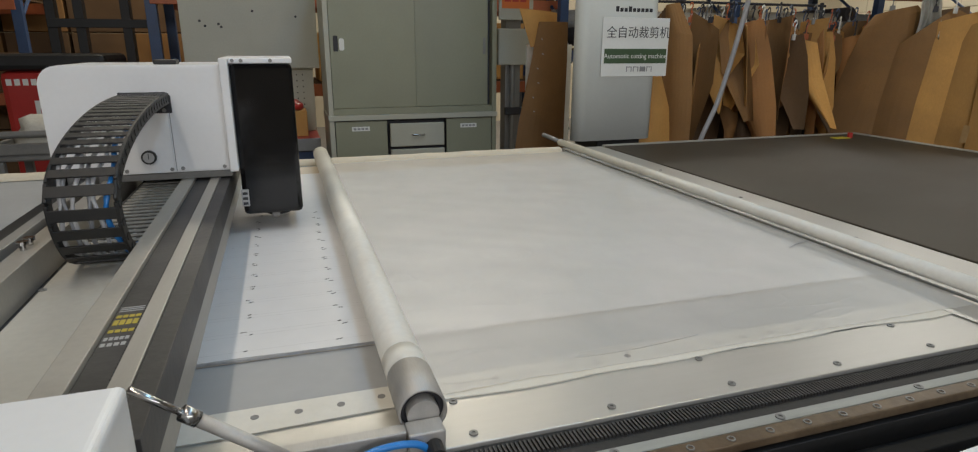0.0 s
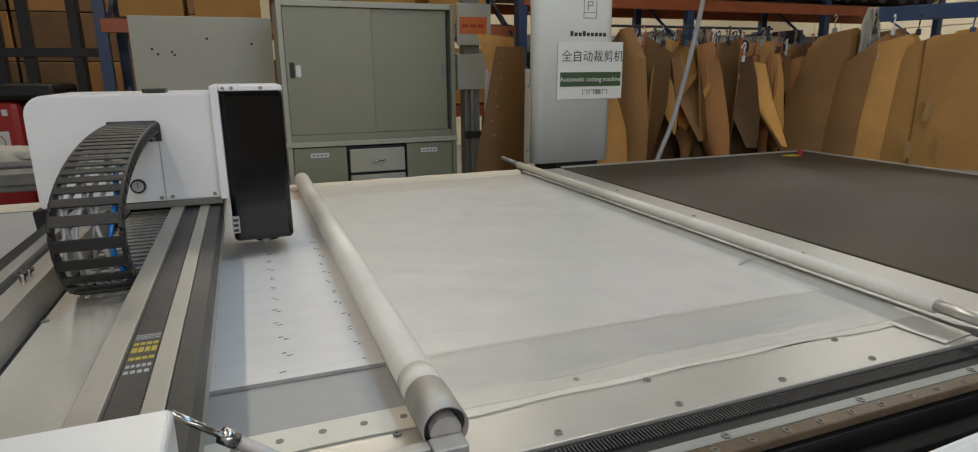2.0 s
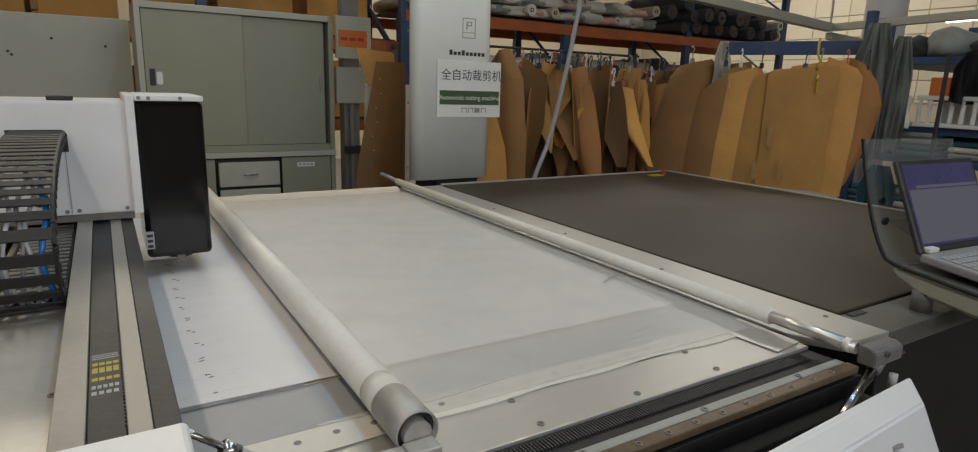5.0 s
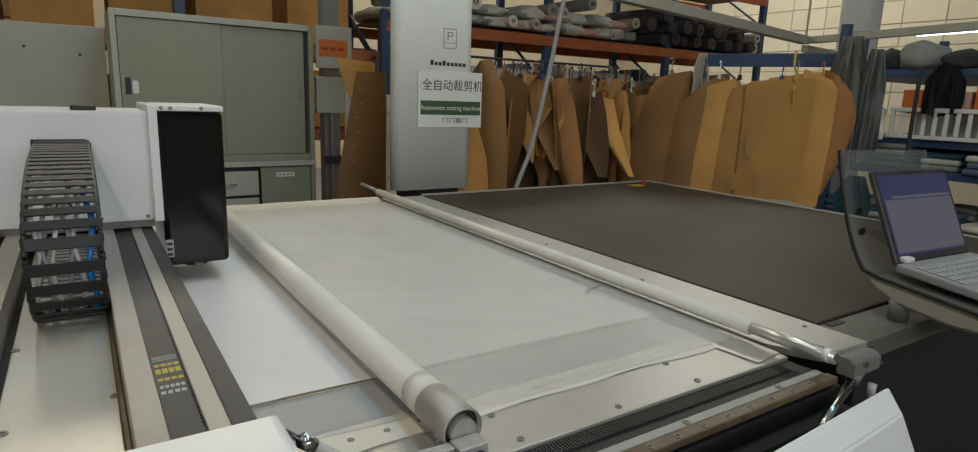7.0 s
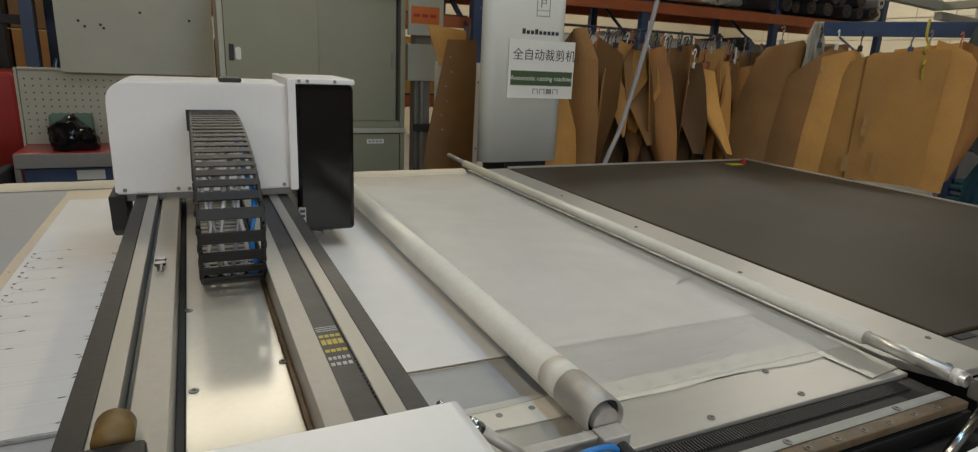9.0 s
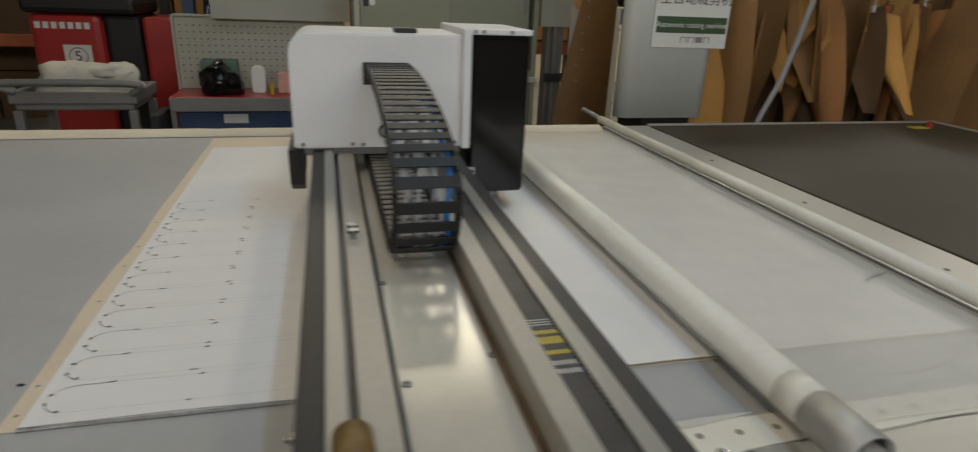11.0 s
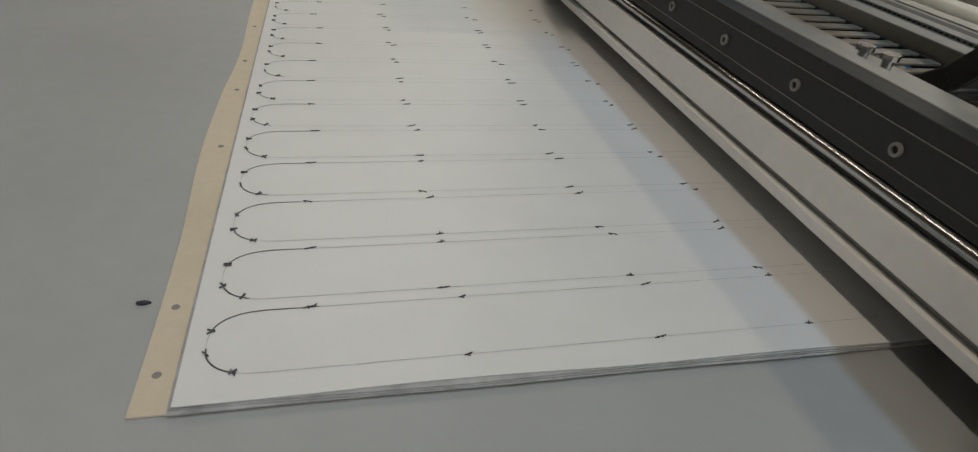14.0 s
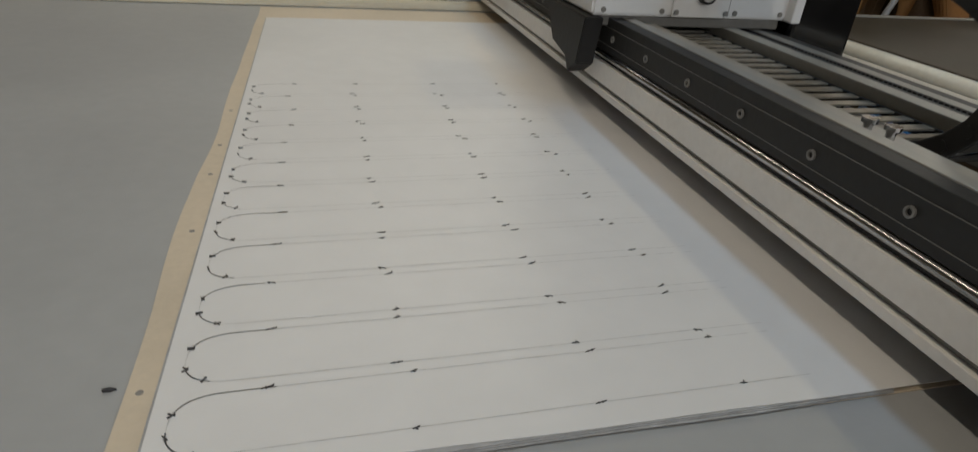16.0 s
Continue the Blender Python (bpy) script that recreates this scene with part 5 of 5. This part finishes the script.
def fabric_roll(x, y, z, r, length, k, yaw):
    ob = part("fabric_roll", rod((0, -length / 2, 0), (0, length / 2, 0), r, 18), ROLLS[k], None, "", False)
    ob.matrix_world = pose(x, y, z + r, rnd.uniform(-1, 1), 0, yaw)
    pipe_ = part("core", pipe((0, -length / 2 - 0.012, 0), (0, -length / 2 + 0.05, 0), r * 0.35, r * 0.28, 14), CARD_MID if k == 1 and rnd.random() < 0.4 else CARD_DARK, ob)
    return tagged(ob, ("cream fabric roll lying on the rack", "dark fabric roll on the rack", "grey fabric roll on the rack", "white wrapped fabric roll on the rack")[k], "fabric roll", "fabric rolls")


for z, count in ((1.30, 20), (2.0, 66)):
    for i in range(count):
        x = 2.55 + i * (5.25 / count)
        if z > 1.5 and x < 5.9 and i % 3:
            continue
        dark = (z > 1.5 and 5.6 < x < 7.6) or (z < 1.5 and i % 3 == 0)
        k = 1 if dark else rnd.choice((0, 2, 3, 3, 0))
        r = rnd.uniform(0.06, 0.085) if k == 1 else rnd.uniform(0.045, 0.075)
        layer = (0, 1, 2, 0, 1)[i % 5]
        fabric_roll(x, 5.75 + rnd.uniform(-0.1, 0.05), z + 0.02 + layer * 0.125, r, rnd.uniform(0.9, 1.15), k, rnd.uniform(-5, 5))
for i in range(34):
    x, z = 2.62 + (i // 2) * 0.20, (2.02, 2.13)[i % 2] if i < 30 else 1.31
    ob = part("wrapped_bale", heap(x + rnd.uniform(-0.05, 0.05), 5.52, z, rnd.uniform(0.14, 0.26), 0.28, rnd.uniform(0.06, 0.10), i * 1.7), CLOTH[(0, 0, 5, 1, 0)[i % 5]], None, "", True)
    tagged(ob, "plastic-wrapped pale fabric bale on the rack", "fabric bale", "fabric bales")
for i in range(14):
    x, z, r = 2.95 + (i // 2) * 0.72 + rnd.uniform(-0.08, 0.08), 1.322 + 0.17 * (i % 2), rnd.uniform(0.075, 0.10)
    ob = part("long_roll", rod((-0.55, 0, 0), (0.55, 0, 0), r, 18), ROLLS[(3, 2, 0, 3, 2)[i % 5]], None, "", False)
    ob.matrix_world = pose(x, 5.40 + 0.1 * (i % 2), z + r - 0.02 * (i % 2), 0, 0, rnd.uniform(-4, 4))
    tagged(ob, "pale film-wrapped fabric roll lying along the shelf", "fabric roll", "long fabric rolls")
for i, (x, z, w, h) in enumerate(((-0.55, 1.74, 0.45, 0.3), (0.0, 1.74, 0.5, 0.36), (0.6, 1.74, 0.5, 0.30), (1.25, 1.74, 0.6, 0.42), (1.95, 1.74, 0.55, 0.5), (-0.45, 1.02, 0.5, 0.4), (0.6, 1.02, 0.55, 0.4), (1.9, 1.02, 0.6, 0.5), (1.3, 1.02, 0.5, 0.4))):
    tagged(part("carton", box(x - w / 2, x + w / 2, 5.66, 6.3, z, z + h, 0.006), CARD), "brown carton on the rack", "carton", "cartons")
# mostly dark cartons, added and stacked high to hide the bright wall
for i in range(48):
    x, z = -4.3 + (i % 8) * 0.58, 0.0 + (i // 8) * 0.48
    tagged(part("carton", box(x, x + 0.55, 7.6, 8.2, z, z + 0.47, 0.006), CARD_DARK if i % 3 else CARD_MID), "brown carton in a stack added to dim the wall", "carton", "stacked cartons")
rack(-5.8, -2.1, 6.6, ((0.9, ORANGE), (1.7, ORANGE), (2.5, ORANGE)), "dark pallet rack with cartons behind the truck")
for i in range(16):
    x, z = -5.6 + (i % 6) * 0.58, (0.92, 1.72, 2.52)[i // 6]
    tagged(part("carton", box(x, x + rnd.uniform(0.38, 0.52), 6.7, 7.3, z, z + rnd.uniform(0.25, 0.5), 0.006), CARD_DARK if i % 2 else CARD), "brown carton on the dark rack", "carton", "rack cartons")
tagged(part("traffic_cone", rod((-2.55, 5.3, 0.02), (-2.55, 5.3, 0.65), 0.14, 24, 0.03), ORANGE, None, "", True), "orange traffic cone on the floor", "traffic cone")

# overhead steel frame and the lamp under it
frame_ = empty("overhead_frame", label="grey steel overhead frame above the cardboard rail", category="steel frame")
def bar(name, a, b_, r):
    a, c = Vector(a), Vector(b_)
    ob = part(name, box(-r, r, -r, r, -(c - a).length / 2, (c - a).length / 2, 0.004), CAB_LIGHT, frame_, "grey steel bar")
    ob.matrix_local = Matrix.Translation((a + c) / 2) @ (c - a).to_track_quat("Z", "Y").to_matrix().to_4x4()


bar("long_bar", (2.55, 2.78, 1.955), (5.60, 3.30, 1.93), 0.035)
bar("cross_bar", (5.60, 3.26, 1.93), (5.10, 0.9, 1.93), 0.030)
bar("second_bar", (5.60, 3.30, 1.86), (6.6, 3.47, 1.86), 0.030)
bar("hanger", (2.60, 2.79, 1.99), (2.60, 2.79, 5.60), 0.008)
bar("hanger", (5.60, 3.30, 1.96), (5.60, 3.30, 5.60), 0.008)
lampf = empty("tube_lamp", pose(5.35, 1.75, 1.915, 0, 0, 78), label="glowing white fluorescent tube under the frame", category="lamp")
part("housing", box(-0.62, 0.62, -0.03, 0.03, 0.019, 0.045, 0.004), WHITE_PAINT, lampf)
part("tube", rod((-0.6, 0, 0), (0.6, 0, 0), 0.018, 14), glow("tube_glow", (0.93, 0.95, 1.0), 6.0), lampf, "glowing tube", True)

# ---- clothes shelf on the right ----
shelf = empty("clothes_shelf", label="blue steel shelf with folded dark clothes", category="shelf")
for z in (0.5, 0.95, 1.155, 1.62):
    part("board", box(4.85, 6.6, 1.0, 2.6, z - 0.05, z, 0.004), BLUE_STEEL, shelf, "blue shelf")
for x, y in ((4.88, 1.02), (4.88, 2.56), (6.5, 2.56), (6.5, 1.02)):
    part("upright", box(x - 0.03, x + 0.03, y - 0.03, y + 0.03, 0, 1.95, 0.003), BLUE_STEEL, shelf)
rnd = random.Random(9)
for z in (0.5, 0.95):
    for i in range(10):
        x = 5.02 + (i // 5) * 0.5 + rnd.uniform(-0.05, 0.05)
        y = 1.25 + (i % 5) * 0.29
        for k in range(rnd.randint(3, 5)):
            ob = part("folded_clothes", box(x - rnd.uniform(0.13, 0.17), x + 0.15, y - rnd.uniform(0.10, 0.13), y + rnd.uniform(0.10, 0.13), z + k * 0.042 + 0.001, z + k * 0.042 + 0.041, 0.016, None, None, 3), CLOTH[rnd.choice((1, 2, 2, 0, 6, 6))], None, "", True)
            tagged(ob, "folded garment in a stack on the shelf", "clothes", "folded clothes")
def drape(x, y, top, bottom, width, yaw, seed):
    """A garment hanging in folds."""
    b = bmesh.new()
    n, m = 36, 16
    g = []
    for j in range(m + 1):
        t = j / m
        row = []
        for i in range(n + 1):
            u = i / n - 0.5
            spread = 0.45 + 0.55 * min(1, t * 3) - 0.15 * t
            fold = 0.075 * noise.noise(Vector((u * 7 + 0.6 * t, t * 1.2, seed))) * (0.5 + 0.6 * t) + 0.03 * noise.noise(Vector((u * 17, t * 2.5, seed + 4)))
            row.append(b.verts.new((u * width * spread, fold, top + (bottom - top) * t + 0.04 * noise.noise(Vector((u * 5, seed, 0))) * t)))
        g.append(row)
    for u, w in zip(g, g[1:]):
        for i in range(n):
            b.faces.new((u[i], u[i + 1], w[i + 1], w[i]))
    bmesh.ops.solidify(b, geom=b.faces[:], thickness=0.004)
    bmesh.ops.transform(b, matrix=pose(x, y, 0, 0, 0, yaw), verts=b.verts[:])
    return b


for x, y, top, bottom, width, k, label in ((4.30, 2.20, 1.80, 0.95, 0.26, 1, "grey-green garment hanging at the rail's end"), (4.38, 2.08, 1.72, 1.00, 0.18, 1, "dark grey garment hanging at the rail's end"), (4.17, 1.99, 0.93, 0.50, 0.22, 2, "teal cloth hanging below the cardboard"), (4.80, 1.84, 1.64, 1.32, 0.24, 3, "dark cloth hanging from the shelf")):
    tagged(part("hanging_garment", drape(x, y, top, bottom, width, -55, x * 3), CLOTH[k], None, "", True), label, "garment")
tagged(part("white_cloth_strip", drape(3.60, 2.80, 1.67, 1.37, 0.12, -30, 2.0), CLOTH[0], None, "", True), "white cloth strip hanging on the rail", "cloth")
tagged(part("plastic_bag", heap(4.80, 2.24, 1.14, 0.06, 0.07, 0.17, 5.5), PAPER, None, "", True), "white plastic bag on the shelf by the garments", "bag")
crate = empty("white_crate", label="white slatted plastic crate on the shelf", category="crate")
for k in range(12):
    part("slat", box(4.82, 4.838, 1.40 + k * 0.065, 1.425 + k * 0.065, 1.185, 1.335, 0.004), PAPER, crate)
part("rim", box(4.815, 4.843, 1.385, 2.15, 1.336, 1.365, 0.004), PAPER, crate)
part("rim", box(4.815, 4.843, 1.385, 2.15, 1.158, 1.184, 0.004), PAPER, crate)
part("back_wall", box(5.20, 5.215, 1.385, 2.15, 1.16, 1.36, 0.004), PAPER, crate)
for k, (y, h, m) in enumerate(((2.04, 0.10, ORANGE_PAPER), (1.90, 0.12, ORANGE_PAPER), (1.76, 0.09, CLOTH[5]), (1.62, 0.12, ORANGE_PAPER), (1.48, 0.10, CLOTH[0]))):
    tagged(part("small_box", box(4.86, 5.02, y - 0.06, y + 0.06, 1.325, 1.325 + h + 0.06, 0.004), m), "small coloured packet on the shelf", "packet", "shelf packets")
for k, (y, w, hgt, m) in enumerate(((2.25, 0.12, 0.09, CLOTH[3]), (2.05, 0.15, 0.12, CLOTH[1]), (1.80, 0.14, 0.08, CLOTH[3]), (1.55, 0.16, 0.10, CLOTH[1]))):
    tagged(part("thrown_cloth", heap(4.98, y, 1.62, 0.16, w, hgt, 3.3 * k + 1), m, None, "", True), "dark cloth thrown on the top shelf", "cloth", "thrown cloths")

pillar = empty("white_pillar", label="round white painted hall pillar", category="pillar")
part("shaft", rod((7.35, 3.75, 0), (7.35, 3.75, 5.55), 0.20, 32), WHITE_PAINT, pillar, "", True)
part("notice", box(7.08, 7.11, 3.5, 3.72, 1.85, 2.15), BLUE_STEEL, pillar, "blue notice")

# ---- laptop on its stand ----
stand = empty("laptop_stand", label="grey swivel stand with a clear plastic back plate", category="stand")
part("foot", rod((1.699, 0.640, 0.846), (1.699, 0.640, 0.905), 0.023, 24), GREY_STEEL, stand, "round steel post", True)
SH = pose(1.835, 0.655, 0.935, 0, 0, -9)
def plate_sheet():
    b = bmesh.new()
    prof = [(0, 0.162, 0.30), (0, 0.135, 0.20), (0, 0.100, 0.10), (0, 0.066, 0.034), (0, 0.040, 0.010), (0, -0.05, 0.0), (0, -0.16, -0.010), (0, -0.28, -0.020)]
    rows = []
    for dx, y, z in prof:
        rows.append([b.verts.new((x, y, z)) for x in (-0.15, -0.10, 0.0, 0.10, 0.20)])
    for u, w in zip(rows, rows[1:]):
        for i in range(4):
            b.faces.new((u[i], u[i + 1], w[i + 1], w[i]))
    bmesh.ops.solidify(b, geom=b.faces[:], thickness=0.006)
    return b


CLEAR = mat("smoky_plastic", (0.22, 0.23, 0.23), 0.15, vary=0.03, bump=0.0)
CLEAR.node_tree.nodes["Principled BSDF"].inputs["Alpha"].default_value = 0.42
pl = part("back_plate", plate_sheet(), CLEAR, stand, "smoky clear bent plate", True)
pl.matrix_local = SH
part("shell", outline([(-0.27, -0.024), (-0.05, -0.005), (0.038, 0.004), (0.030, -0.018), (-0.04, -0.048), (-0.16, -0.062), (-0.26, -0.056)], 0.36, "x", -0.155, None, 0.008), CAB_LIGHT, stand, "pale plastic underside shell").matrix_local = SH
part("rim", sweep(curve_points([(-0.152, 0.164, 0.30), (-0.152, 0.138, 0.20), (-0.152, 0.103, 0.10), (-0.152, 0.068, 0.034), (-0.152, 0.040, 0.010), (-0.152, -0.05, 0.0), (-0.152, -0.16, -0.010), (-0.152, -0.27, -0.020)], 35), 0.005, 8), BLACK_PLASTIC, stand, "black rim").matrix_local = SH
for hz in (0.10, 0.15):
    part("plate_hole", rod((-0.115, 0.100 + 0.35 * (hz - 0.10), hz), (-0.115, 0.094 + 0.35 * (hz - 0.10), hz), 0.010, 16), INK, stand).matrix_local = SH
lap = empty("laptop", pose(1.882, 0.655, 0.956, 6, 0, -5), label="open dark laptop with a blue-lit screen on the stand", category="laptop")
part("base", box(-0.17, 0.17, -0.24, 0.0, 0.0, 0.022, 0.006), GREY_PLASTIC, lap, "silver-grey keyboard base")
km = mesh_of(box(-0.0085, 0.0085, -0.0085, 0.0085, 0, 0.003, 0.001), PALE_INK)
for i in range(14):
    for j in range(5):
        shared("key", km, lap, pose(-0.148 + i * 0.0228, -0.045 - j * 0.0225, 0.0222))
lid = part("lid", box(-0.17, 0.17, -0.006, 0.006, 0.0, 0.235, 0.006), BLACK_BELT, lap, "dark grey screen frame")
lid.matrix_local = pose(0, 0.004, 0.016, -30, 0, 0)
SCREEN = mat("lit_screen", (0.03, 0.03, 0.07), 0.2, vary=0.3, scale=4, bump=0.0)
pb = SCREEN.node_tree.nodes["Principled BSDF"]
pb.inputs["Emission Color"].default_value, pb.inputs["Emission Strength"].default_value = (0.18, 0.17, 0.38, 1), 0.13
screen = part("screen", box(-0.155, 0.155, -0.0075, -0.0065, 0.018, 0.222), SCREEN, lid, "dim blue screen")
# grey glow painted on for the room's reflection in the glass
PALE_SCREEN = glow("screen_reflection", (0.30, 0.30, 0.36), 0.22)
PALE_SCREEN.node_tree.nodes["Principled BSDF"].inputs["Base Color"].default_value = (0.05, 0.05, 0.06, 1)
PALE_SCREEN.node_tree.nodes["Principled BSDF"].inputs["Roughness"].default_value = 0.2
part("drawing_area", box(-0.150, 0.152, -0.0082, -0.0076, 0.024, 0.158), PALE_SCREEN, screen, "grey reflection painted on the screen")
part("tool_bar", box(-0.118, 0.152, -0.0082, -0.0076, 0.161, 0.168), PALE_SCREEN, screen)
part("hinge", box(-0.15, -0.11, -0.01, 0.01, 0.022, 0.034, 0.003), PAPER, lap)


TRAVEL = ((0, 0.0), (4.5, 0.2318), (8, 0.410), (10.5, 0.521), (11, 0.546), (11.5, 0.574), (12, 0.608), (13, 0.662), (14, 0.719), (16, 0.824))


def travel(t):
    """How far the gantry has run along its rails at a time."""
    return float(np.interp(t, [a for a, _ in TRAVEL], [d for _, d in TRAVEL]))


def arrival(d):
    return float(np.interp(d, [a for _, a in TRAVEL], [t for t, _ in TRAVEL]))


def motions():
    walk(gantry, [(t, pose(travel(t), 0, 0)) for t in (0, 0.1, 0.5, 1.5, 3, 4.5, 6, 7, 8, 9.5, 10.5, 11, 11.5, 12, 13, 14, 15, 15.9, 16)])
    lift = ((0, 0), (0.6, 0), (0.8, -14), (1.0, -9), (1.2, -22), (1.4, -16), (1.6, -6), (1.9, 0), (16, 0))
    walk(flap, [(t, pose(0.47, 0.805, BED + 0.0022, a, 0, 0)) for t, a in lift])

    tube = lambda t: 0.132 + travel(t)
    for i, piece in enumerate(film_strips):
        c = 0.127 + STRIP * (i + 0.5)
        ta = arrival(c - 0.132)
        if ta > 15.6:
            continue
        rows = [(0, pose(0, 0, 0)), (ta - 0.1, pose(0, 0, 0)), (ta + 0.1, pose(tube(ta + 0.1) - c, 0, 0.0405)), (ta + 0.2, pose(tube(ta + 0.2) - c, 0, 0.0405))]
        t = ta + 0.8
        while t < 15.8:
            rows.append((t, pose(tube(t) - c, 0, 0.0405)))
            t += 1.0
        walk(piece, rows + [(16, pose(tube(16) - c, 0, 0.0405))])


motions()
